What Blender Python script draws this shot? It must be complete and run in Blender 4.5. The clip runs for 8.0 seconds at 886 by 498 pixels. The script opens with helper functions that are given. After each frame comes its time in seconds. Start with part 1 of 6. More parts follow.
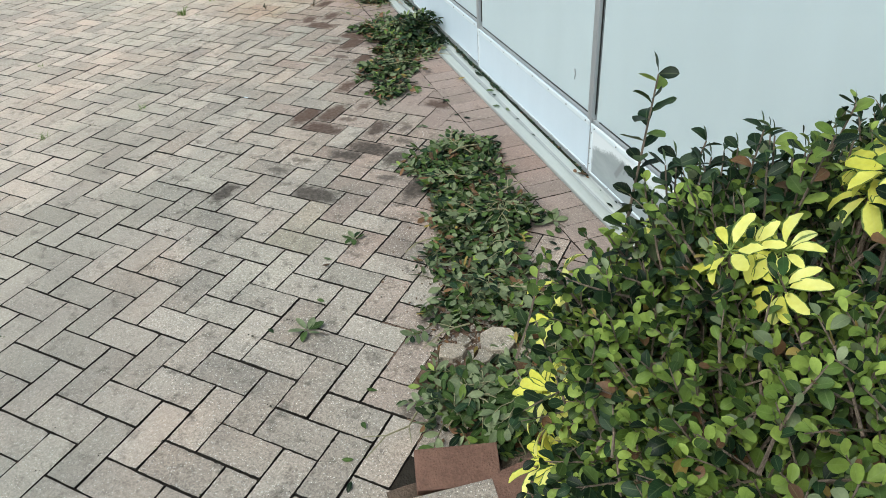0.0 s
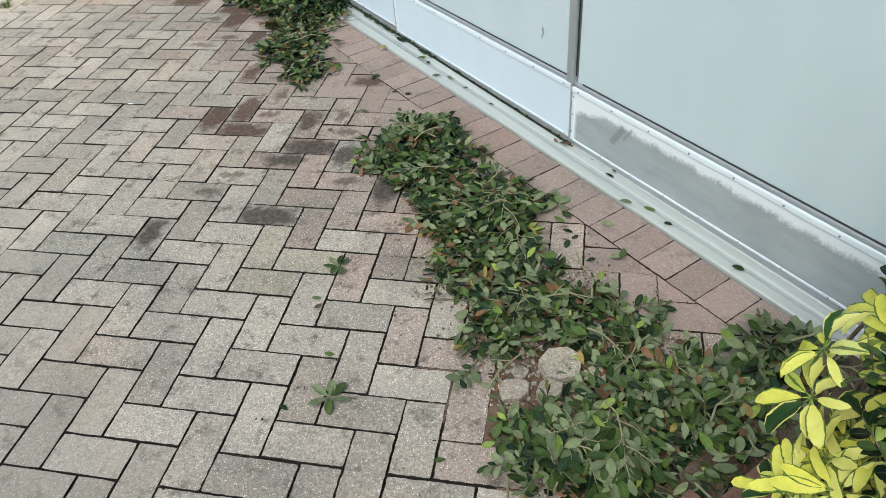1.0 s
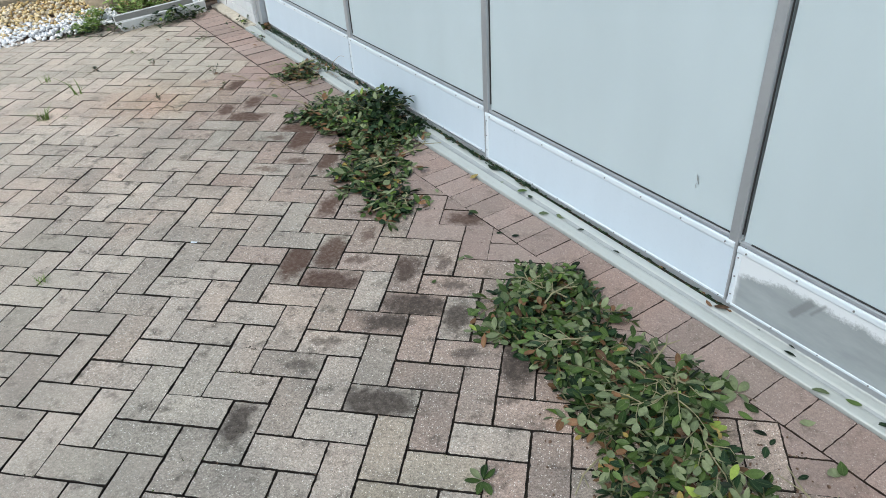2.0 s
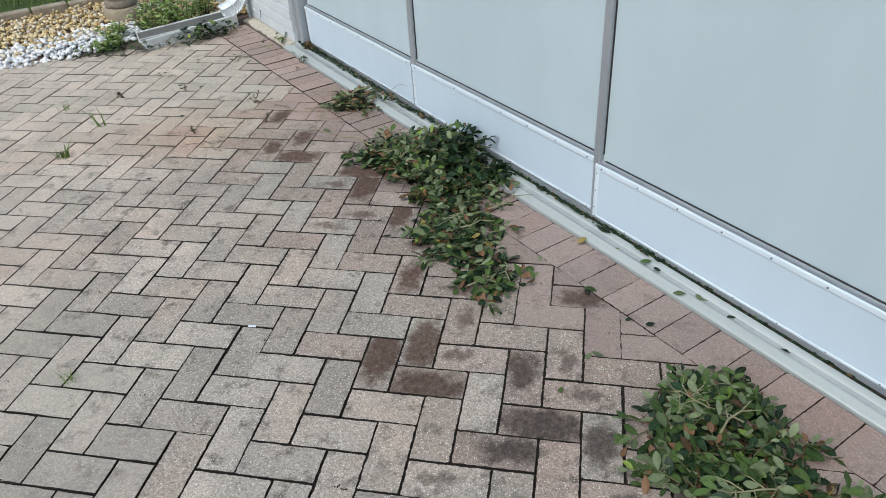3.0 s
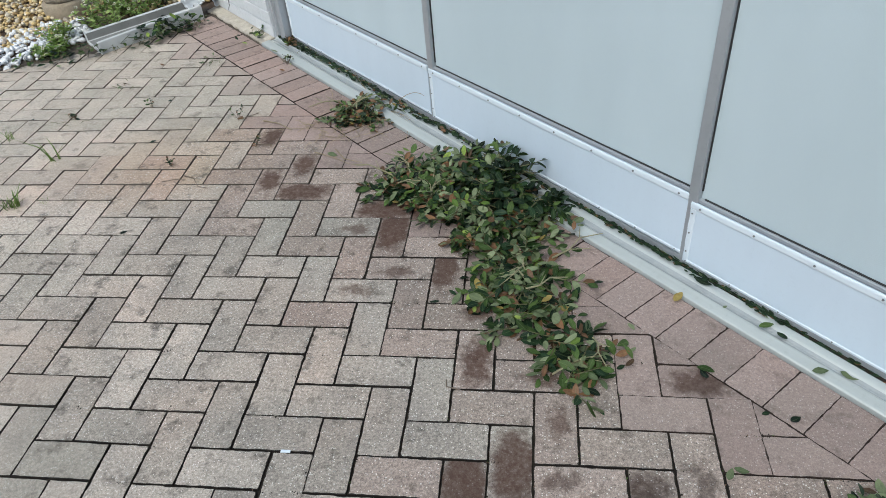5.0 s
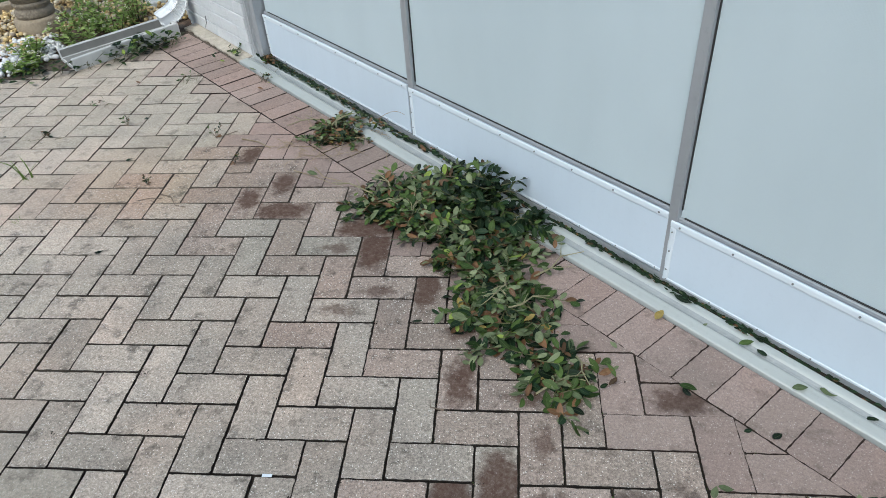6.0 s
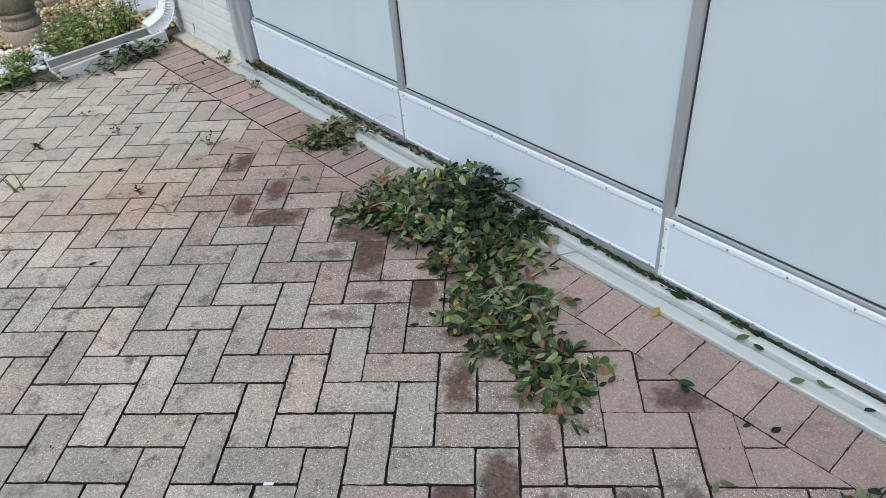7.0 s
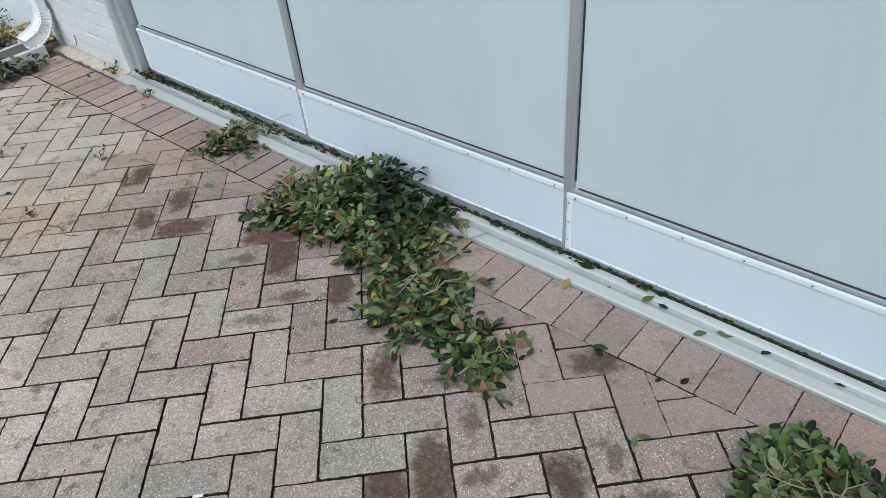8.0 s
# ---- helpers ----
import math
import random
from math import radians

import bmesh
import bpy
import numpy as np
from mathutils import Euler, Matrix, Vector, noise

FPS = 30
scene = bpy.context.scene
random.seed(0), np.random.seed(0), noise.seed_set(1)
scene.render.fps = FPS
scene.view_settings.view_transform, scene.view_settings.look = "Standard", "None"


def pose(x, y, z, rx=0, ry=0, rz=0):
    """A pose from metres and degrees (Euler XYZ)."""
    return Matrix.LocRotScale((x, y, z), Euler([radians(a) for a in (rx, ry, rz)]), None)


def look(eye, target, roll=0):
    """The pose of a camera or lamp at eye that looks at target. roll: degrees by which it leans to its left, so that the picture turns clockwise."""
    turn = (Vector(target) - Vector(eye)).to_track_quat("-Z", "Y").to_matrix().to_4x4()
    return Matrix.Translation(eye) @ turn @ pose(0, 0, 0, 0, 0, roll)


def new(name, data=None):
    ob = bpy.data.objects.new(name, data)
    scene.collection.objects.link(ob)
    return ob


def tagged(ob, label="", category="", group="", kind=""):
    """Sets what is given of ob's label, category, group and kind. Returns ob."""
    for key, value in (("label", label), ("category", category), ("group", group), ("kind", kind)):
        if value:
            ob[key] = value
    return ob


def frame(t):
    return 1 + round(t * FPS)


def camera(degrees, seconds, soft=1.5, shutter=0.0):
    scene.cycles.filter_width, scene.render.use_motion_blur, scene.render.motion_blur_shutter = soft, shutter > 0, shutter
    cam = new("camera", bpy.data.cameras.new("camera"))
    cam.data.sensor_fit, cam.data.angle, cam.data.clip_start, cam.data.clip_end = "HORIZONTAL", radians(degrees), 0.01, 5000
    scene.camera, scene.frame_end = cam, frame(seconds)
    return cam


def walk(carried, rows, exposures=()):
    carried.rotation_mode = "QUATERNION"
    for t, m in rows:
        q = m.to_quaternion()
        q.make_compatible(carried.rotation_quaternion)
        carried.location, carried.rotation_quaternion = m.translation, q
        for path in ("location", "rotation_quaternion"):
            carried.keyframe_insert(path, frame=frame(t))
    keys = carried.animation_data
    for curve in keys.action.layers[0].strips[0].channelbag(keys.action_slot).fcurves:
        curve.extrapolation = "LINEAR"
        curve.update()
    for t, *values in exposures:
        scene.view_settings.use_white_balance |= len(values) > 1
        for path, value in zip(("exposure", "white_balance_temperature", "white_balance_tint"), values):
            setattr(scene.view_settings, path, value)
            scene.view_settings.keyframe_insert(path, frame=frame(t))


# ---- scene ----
cam = camera(64.9, 8.0, soft=0.45)
PATH = [
    (0, (1.9722, -2.5285, 1.4301), (1.3583, -1.3926, 0.4850), -3.91),
    (0.3, (1.8106, -2.4228, 1.4131), (1.2837, -1.2754, 0.4303), -3.45),
    (0.5, (1.7072, -2.3700, 1.4101), (1.2033, -1.2362, 0.3999), -4.24),
    (0.7, (1.5825, -2.3386, 1.4053), (1.1883, -1.1496, 0.4099), -2.67),
    (1, (1.4186, -2.2975, 1.3990), (1.1169, -1.1364, 0.3404), -5.31),
    (1.2, (1.3387, -2.2309, 1.3875), (1.1009, -1.0907, 0.2906), -4.56),
    (1.5, (1.1938, -2.0909, 1.3853), (0.9614, -0.9182, 0.3220), -4.52),
    (1.8, (1.0160, -1.9888, 1.4141), (0.7062, -0.7835, 0.4085), -4.84),
    (2, (0.9015, -1.8964, 1.4257), (0.6084, -0.6273, 0.4966), -4.01),
    (2.2, (0.7496, -1.8511, 1.4348), (0.5079, -0.5627, 0.5174), -4.64),
    (3.3, (0.3937, -1.3010, 1.3639), (0.0791, -0.0468, 0.4216), -3.87),
    (3.5, (0.3164, -1.2472, 1.3596), (0.0743, 0.0060, 0.3948), -6.11),
    (3.7, (0.2645, -1.1739, 1.3717), (0.0678, 0.0739, 0.3898), -7.10),
    (4, (0.1917, -1.0740, 1.3793), (0.0351, 0.1569, 0.3693), -5.28),
    (4.2, (0.1731, -1.0106, 1.3736), (-0.0324, 0.2348, 0.3903), -4.27),
    (4.5, (0.1581, -0.9278, 1.3630), (-0.0912, 0.2927, 0.3590), -3.94),
    (4.7, (0.1353, -0.9173, 1.3693), (-0.1057, 0.2981, 0.3570), -5.12),
    (6, (0.0911, -0.9102, 1.3784), (-0.0751, 0.3424, 0.3968), -4.11),
    (6.5, (0.0903, -0.9070, 1.3819), (-0.0594, 0.3443, 0.3960), -3.97),
    (7, (0.0868, -0.9074, 1.3847), (-0.0652, 0.3469, 0.4030), -5.20),
    (7.5, (0.0928, -0.9106, 1.3870), (-0.0309, 0.3482, 0.4071), -5.00),
    (7.8, (0.0947, -0.9254, 1.3823), (0.0343, 0.3341, 0.3974), -4.70),
    (8, (0.1079, -0.9369, 1.3795), (0.1377, 0.3110, 0.3785), -5.51),
]
walk(cam, [(t, look(eye, target, roll)) for t, eye, target, roll in PATH],
     exposures=[(0, 0.42, 6080, -2.5), (0.5, 0.42, 6080, -1.8), (1, 0.38, 6080, -0.8), (1.5, 0.37, 6040, 0.8), (2, 0.28, 5900, 2.0), (3.3, 0.12, 5850, 3.0), (8, 0.10, 5800, 2.0)])

# ---- world and light: a bright overcast day ----
world = bpy.data.worlds.new("overcast_sky")
scene.world = world
world.use_nodes = True
wn = world.node_tree.nodes
sky = wn.new("ShaderNodeTexSky")
sky.sky_type, sky.sun_disc = "NISHITA", False
sky.sun_elevation, sky.sun_rotation = radians(52), radians(200)
sky.air_density, sky.dust_density, sky.ozone_density = 1.0, 4.0, 1.0
world.node_tree.links.new(sky.outputs[0], wn["Background"].inputs[0])
wn["Background"].inputs[1].default_value = 0.13

sun = new("sun", bpy.data.lights.new("sun", "SUN"))
sun.data.energy, sun.data.angle, sun.data.color = 1.3, radians(40), (1.0, 0.96, 0.9)
sun.matrix_world = look((-2.0, -4.0, 7.0), (0, 0, 0))

# ---- the plan: s runs along the screen wall towards the house, n out of the wall over the pavers ----
UNIT = 0.1016
WALL = pose(0.516, 0.70, 0, 0, 0, 134.6)
TO_WALL = WALL.inverted()


def wp(s, n, z=0.0):
    return WALL @ Vector((s, n, z))


def sn(x, y):
    v = TO_WALL @ Vector((x, y, 0))
    return v.x, v.y


def laid(x, y):
    """From whole paver units to the ground: the field lies a little turned and wide in its joints."""
    return 1.005 * x - 0.0115 * y + 0.0014, 0.0115 * x + 1.005 * y - 0.0035


# ---- materials ----
class Nodes:
    """A node material with a Principled surface and a few short ways to wire it."""

    def __init__(self, name, rough=0.8, metal=0.0, spec=0.5):
        self.m = bpy.data.materials.new(name)
        self.m.use_nodes = True
        self.t = self.m.node_tree
        self.p = self.t.nodes["Principled BSDF"]
        self.p.inputs["Roughness"].default_value = rough
        self.p.inputs["Metallic"].default_value = metal
        self.p.inputs["Specular IOR Level"].default_value = spec

    def add(self, kind, **values):
        n = self.t.nodes.new(kind)
        for k, v in values.items():
            n.inputs[k].default_value = v
        return n

    def link(self, a, b):
        self.t.links.new(a, b)

    def coords(self, which="Object", scale=(1, 1, 1)):
        c = self.add("ShaderNodeTexCoord").outputs[which]
        if scale == (1, 1, 1):
            return c
        m = self.add("ShaderNodeMapping")
        m.inputs["Scale"].default_value = scale
        self.link(c, m.inputs["Vector"])
        return m.outputs[0]

    def position(self):
        return self.add("ShaderNodeNewGeometry").outputs["Position"]

    def noise(self, vec, scale, detail=4.0, rough=0.6, distortion=0.0):
        n = self.add("ShaderNodeTexNoise", Scale=scale, Detail=detail, Roughness=rough, Distortion=distortion)
        self.link(vec, n.inputs["Vector"])
        return n.outputs["Fac"]

    def ramp(self, fac, stops):
        r = self.add("ShaderNodeValToRGB")
        e = r.color_ramp.elements
        while len(e) < len(stops):
            e.new(0.5)
        for el, (pos, col) in zip(e, stops):
            el.position = pos
            el.color = (*col, 1) if isinstance(col, tuple) else (col, col, col, 1)
        self.link(fac, r.inputs[0])
        return r.outputs[0]

    def mix(self, fac, a, b, mode="MIX"):
        n = self.t.nodes.new("ShaderNodeMix")
        n.data_type, n.blend_type = "RGBA", mode
        for sock, v in ((n.inputs[0], fac), (n.inputs[6], a), (n.inputs[7], b)):
            if isinstance(v, (int, float)):
                sock.default_value = v
            elif isinstance(v, tuple):
                sock.default_value = (*v, 1)
            else:
                self.link(v, sock)
        return n.outputs[2]

    def math(self, op, a, b=0.0):
        n = self.t.nodes.new("ShaderNodeMath")
        n.operation = op
        for sock, v in ((n.inputs[0], a), (n.inputs[1], b)):
            if isinstance(v, (int, float)):
                sock.default_value = v
            else:
                self.link(v, sock)
        return n.outputs[0]

    def random(self, island=False):
        if island:
            return self.add("ShaderNodeNewGeometry").outputs["Random Per Island"]
        return self.add("ShaderNodeObjectInfo").outputs["Random"]

    def bump(self, height, strength=0.3, distance=0.002):
        b = self.add("ShaderNodeBump", Strength=strength, Distance=distance)
        self.link(height, b.inputs["Height"])
        self.link(b.outputs[0], self.p.inputs["Normal"])

    def along_wall(self, pos):
        """The plan's s: metres along the screen wall."""
        d = self.t.nodes.new("ShaderNodeVectorMath")
        d.operation = "DOT_PRODUCT"
        self.link(pos, d.inputs[0])
        d.inputs[1].default_value = (-0.7022, 0.7120, 0.0)
        return self.math("SUBTRACT", d.outputs["Value"], 0.136)

    def color(self, c):
        if isinstance(c, tuple):
            self.p.inputs["Base Color"].default_value = (*c, 1)
        else:
            self.link(c, self.p.inputs["Base Color"])
        return self


def paver_material(name, low, high, island=False, stain=0, chips=1.0):
    """Tumbled concrete: a tint for each paver, tinges over several pavers, salt-and-pepper aggregate, soft dark blotches; stain 1 to 3: a wet red-brown blot of its own shape."""
    k = Nodes(name, 0.92, 0, 0.22)
    pos = k.position()
    base = k.ramp(k.random(island), [(0.0, low), (0.5, tuple((a + b) / 2 for a, b in zip(low, high))), (1.0, high)])
    # Paler outward from the wall: bleaching and open-sky brightness both put into the colour.
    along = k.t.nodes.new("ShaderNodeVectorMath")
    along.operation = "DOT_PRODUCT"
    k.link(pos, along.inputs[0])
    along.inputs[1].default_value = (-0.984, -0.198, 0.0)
    pale_side = k.math("ADD", along.outputs["Value"], k.math("MULTIPLY", k.math("SUBTRACT", k.noise(pos, 1.7, 4, 0.6), 0.5), 1.4))
    pale_side = k.math("ADD", k.math("MULTIPLY", pale_side, 0.25), 0.5)
    base = k.mix(k.ramp(pale_side, [(0.56, 0.0), (0.90, 1.0)]), base, k.mix(1.0, base, (1.40, 1.36, 1.32), "MULTIPLY"))
    tinge = k.math("ADD", k.math("MULTIPLY", k.noise(pos, 1.5, 3, 0.5), 0.88), k.math("MULTIPLY", k.math("FRACT", k.math("MULTIPLY", k.random(island), 7.7)), 0.12))
    base = k.mix(k.ramp(tinge, [(0.36, 0.8), (0.48, 0.0)]), base, k.mix(1.0, base, (0.955, 0.99, 0.975), "MULTIPLY"))
    base = k.mix(k.ramp(tinge, [(0.50, 0.0), (0.66, 0.8)]), base, k.mix(1.0, base, (1.02, 0.94, 0.905), "MULTIPLY"))
    grime = k.noise(pos, 4.1, 5, 0.62)
    base = k.mix(k.ramp(grime, [(0.44, 0.0), (0.70, 0.16 + 0.26 * chips)]), base, (0.13, 0.125, 0.115))
    far_off = k.t.nodes.new("ShaderNodeVectorMath")
    far_off.operation = "DISTANCE"
    k.link(pos, far_off.inputs[0])
    far_off.inputs[1].default_value = (-1.28, 1.27, 0.0)
    spill = k.math("ADD", far_off.outputs["Value"], k.math("MULTIPLY", k.math("SUBTRACT", k.noise(pos, 5, 4, 0.6), 0.5), 0.5))
    base = k.mix(k.ramp(spill, [(0.06, 0.30), (0.42, 0.0)]), base, (0.46, 0.29, 0.16))
    blotch = k.noise(pos, 15, 4, 0.6)
    base = k.mix(k.ramp(blotch, [(0.30, 0.3 + 0.5 * chips), (0.45, 0.0)]), base, tuple(0.42 * a for a in low))
    mott = k.noise(pos, 60, 4, 0.75)
    base = k.mix(0.25 + 0.25 * chips, base, k.ramp(mott, [(0.3, 0.34), (0.7, 0.64)]), "OVERLAY")
    coarse = k.noise(pos, 150, 2, 0.6)
    base = k.mix(0.14 + 0.40 * chips, base, k.ramp(coarse, [(0.34, 0.28), (0.5, 0.49), (0.66, 0.72)]), "OVERLAY")
    grain = k.noise(pos, 420, 3, 0.75)
    base = k.mix(0.26 + 0.40 * chips, base, k.ramp(grain, [(0.34, 0.26), (0.5, 0.48), (0.66, 0.74)]), "OVERLAY")
    cells = k.add("ShaderNodeTexVoronoi", Scale=210.0, Randomness=1.0)
    k.link(pos, cells.inputs["Vector"])
    which = k.add("ShaderNodeSeparateColor")
    k.link(cells.outputs["Color"], which.inputs[0])
    chip = k.math("MULTIPLY", k.ramp(cells.outputs["Distance"], [(0.24, 1.0), (0.40, 0.0)]), k.ramp(which.outputs[0], [(0.74, 0.0), (0.88, min(1.0, 0.06 + chips))]))
    base = k.mix(chip, base, k.mix(0.7, base, (0.86, 0.84, 0.79)))
    pit = k.math("MULTIPLY", k.ramp(cells.outputs["Distance"], [(0.22, 1.0), (0.38, 0.0)]), k.ramp(which.outputs[1], [(0.80, 0.0), (0.86, 0.15 + 0.5 * min(1.0, chips))]))
    base = k.mix(pit, base, (0.07, 0.062, 0.055))
    if stain:
        shift = k.t.nodes.new("ShaderNodeCombineXYZ")
        chance = k.random()
        k.link(k.math("MULTIPLY", k.math("SUBTRACT", chance, 0.5), 0.09), shift.inputs[0])
        k.link(k.math("MULTIPLY", k.math("SUBTRACT", k.math("FRACT", k.math("MULTIPLY", chance, 7.3)), 0.5), 0.06), shift.inputs[1])
        moved = k.t.nodes.new("ShaderNodeVectorMath")
        moved.operation = "ADD"
        k.link(k.coords("Object", (1.0, 2.0, 1.0)), moved.inputs[0])
        k.link(shift.outputs[0], moved.inputs[1])
        obj = moved.outputs[0]
        warp = k.noise(k.position(), 24, 4, 0.65)
        ln = k.t.nodes.new("ShaderNodeVectorMath")
        ln.operation = "LENGTH"
        k.link(obj, ln.inputs[0])
        d = k.math("ADD", ln.outputs["Value"], k.math("MULTIPLY", k.math("SUBTRACT", warp, 0.5), 0.17))
        reach = {1: (0.026, 0.062, 0.72), 2: (0.052, 0.102, 0.92), 3: (0.076, 0.138, 0.95)}[stain]
        blot = k.ramp(d, [(reach[0], reach[2]), (reach[1], 0.0)])
        patchy = k.ramp(k.noise(k.position(), 55, 4, 0.7), [(0.32, 0.74), (0.60, 1.0)])
        damp = k.mix(k.ramp(k.math("MULTIPLY", k.math("ADD", k.along_wall(pos), 1.0), 0.5), [(0.20, 0.0), (0.40, 1.0)]), (0.046, 0.037, 0.031), (0.075, 0.041, 0.029))
        base = k.mix(k.math("MULTIPLY", blot, patchy), base, damp)
    k.color(base)
    k.bump(k.math("ADD", k.noise(pos, 300, 3, 0.7), k.math("MULTIPLY", mott, 1.2)), 0.6, 0.0018)
    return k.m


GREY = ((0.306, 0.270, 0.230), (0.434, 0.379, 0.323))
WARM = ((0.282, 0.226, 0.190), (0.385, 0.310, 0.263))
PINK = ((0.266, 0.205, 0.179), (0.332, 0.257, 0.226))
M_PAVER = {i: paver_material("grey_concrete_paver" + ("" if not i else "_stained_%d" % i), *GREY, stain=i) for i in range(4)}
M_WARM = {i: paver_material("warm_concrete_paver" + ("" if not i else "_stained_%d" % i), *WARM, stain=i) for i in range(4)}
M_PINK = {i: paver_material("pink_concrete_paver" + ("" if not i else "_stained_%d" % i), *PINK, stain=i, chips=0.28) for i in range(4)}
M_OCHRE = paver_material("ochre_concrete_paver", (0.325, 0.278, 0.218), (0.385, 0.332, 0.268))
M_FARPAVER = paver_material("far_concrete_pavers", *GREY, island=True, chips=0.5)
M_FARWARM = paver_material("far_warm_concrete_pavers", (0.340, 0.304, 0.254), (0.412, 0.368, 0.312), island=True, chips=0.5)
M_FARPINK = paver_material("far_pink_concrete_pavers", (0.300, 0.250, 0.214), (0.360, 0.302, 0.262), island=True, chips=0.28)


def soil_material(name, dark, light, scale=30.0, dry=None):
    """Earth or grit in two tones; dry: the tone of the blown sand that takes over along the wall towards the garden bed."""
    k = Nodes(name, 0.95, 0, 0.2)
    pos = k.position()
    a = k.noise(pos, scale, 6, 0.7)
    b = k.noise(pos, scale * 9, 3, 0.6)
    base = k.mix(k.ramp(b, [(0.4, 0.0), (0.7, 0.7)]), k.ramp(a, [(0.3, dark), (0.7, light)]), light)
    if dry:
        along = k.math("ADD", k.along_wall(pos), k.math("MULTIPLY", k.math("SUBTRACT", k.noise(pos, 3.0, 4, 0.6), 0.5), 2.2))
        base = k.mix(k.ramp(k.math("MULTIPLY", along, 0.25), [(0.12, 0.0), (0.46, 0.8)]), base, k.mix(k.ramp(b, [(0.35, 0.0), (0.65, 1.0)]), tuple(0.5 * q for q in dry), dry))
    k.color(base)
    k.bump(b, 0.8, 0.006)
    return k.m


M_SAND = soil_material("joint_sand", (0.012, 0.010, 0.008), (0.036, 0.030, 0.023), 14, (0.17, 0.138, 0.108))
M_RIM = soil_material("grimy_paver_rim", (0.010, 0.009, 0.007), (0.034, 0.029, 0.024), 45, (0.23, 0.19, 0.152))
M_DUSTY_RIM = soil_material("dusty_pink_rim", (0.014, 0.011, 0.009), (0.060, 0.043, 0.035), 40)
M_SOIL = soil_material("garden_soil", (0.045, 0.032, 0.023), (0.16, 0.115, 0.085), 22)
M_LAWN_SOIL = soil_material("lawn_soil", (0.03, 0.05, 0.015), (0.07, 0.10, 0.03), 9)


def paint_material(name, col, rough=0.45, dirt=0.12, metal=0.0, streak=(3, 3, 0.6), relief=(0.12, 0.001)):
    k = Nodes(name, rough, metal, 0.45)
    c = k.coords("Object", streak)
    a = k.noise(c, 2.3, 5, 0.6)
    b = k.noise(k.position(), 60, 4, 0.7)
    grey = tuple(x * 0.72 for x in col)
    base = k.mix(k.ramp(a, [(0.38, 0.0), (0.75, dirt * 3)]), col, grey)
    base = k.mix(k.ramp(b, [(0.55, 0.0), (0.8, dirt * 2)]), base, tuple(x * 0.55 for x in col))
    k.color(base)
    k.bump(b, *relief)
    return k.m


M_PANEL = paint_material("white_painted_sheet", (0.60, 0.685, 0.765), 0.5, 0.05)
M_STRIP = paint_material("white_aluminium_strip", (0.70, 0.765, 0.815), 0.4, 0.06)
M_ALU = paint_material("weathered_grey_aluminium", (0.40, 0.42, 0.44), 0.42, 0.16, 0.35, (6, 6, 0.8))
M_SILL = paint_material("oxidised_aluminium_sill", (0.485, 0.51, 0.49), 0.45, 0.15, 0.2, (0.8, 12, 6))
M_WHITE_METAL = paint_material("white_enamelled_metal", (0.80, 0.82, 0.83), 0.4, 0.08)
M_WHITE_BRICK = paint_material("white_painted_brick", (0.76, 0.78, 0.79), 0.7, 0.22, relief=(1.0, 0.012))
M_MORTAR = paint_material("painted_mortar", (0.66, 0.68, 0.69), 0.85, 0.2)
M_WET = paint_material("algae_dark_concrete", (0.22, 0.22, 0.205), 0.9, 0.3)
M_PALE_CONCRETE = paint_material("pale_cast_concrete", (0.62, 0.64, 0.63), 0.85, 0.15)
M_CONCRETE = paint_material("cast_concrete", (0.56, 0.57, 0.56), 0.9, 0.2, relief=(0.6, 0.004))
M_FOOTING = soil_material("buff_concrete_footing", (0.36, 0.31, 0.24), (0.62, 0.57, 0.48), 30)
M_SCREW = paint_material("dull_steel", (0.24, 0.25, 0.26), 0.5, 0.1, 0.6)
M_DUST_SHADE = soil_material("grey_dust_and_shade", (0.29, 0.31, 0.31), (0.36, 0.38, 0.38), 8)
M_RUBBER = paint_material("black_spline", (0.03, 0.03, 0.03), 0.7, 0.05)
M_RED_BRICK = soil_material("red_clay_brick", (0.10, 0.055, 0.042), (0.20, 0.115, 0.085), 18)
M_EARTH = soil_material("red_brown_earth", (0.075, 0.048, 0.034), (0.19, 0.125, 0.09), 26)
M_URN = soil_material("weathered_cast_stone", (0.13, 0.11, 0.085), (0.36, 0.31, 0.24), 9)
M_EDGING = soil_material("tan_stone_edging", (0.25, 0.20, 0.14), (0.40, 0.34, 0.25), 8)
M_TWIG = soil_material("grey_brown_twig", (0.10, 0.078, 0.058), (0.27, 0.21, 0.165), 60)
M_STALK = soil_material("green_stalk", (0.07, 0.075, 0.035), (0.17, 0.16, 0.085), 60)
M_PALE_TWIG = soil_material("pale_green_twig", (0.20, 0.19, 0.11), (0.36, 0.33, 0.20), 60)
M_DRY = soil_material("dry_straw", (0.22, 0.16, 0.09), (0.42, 0.34, 0.22), 60)


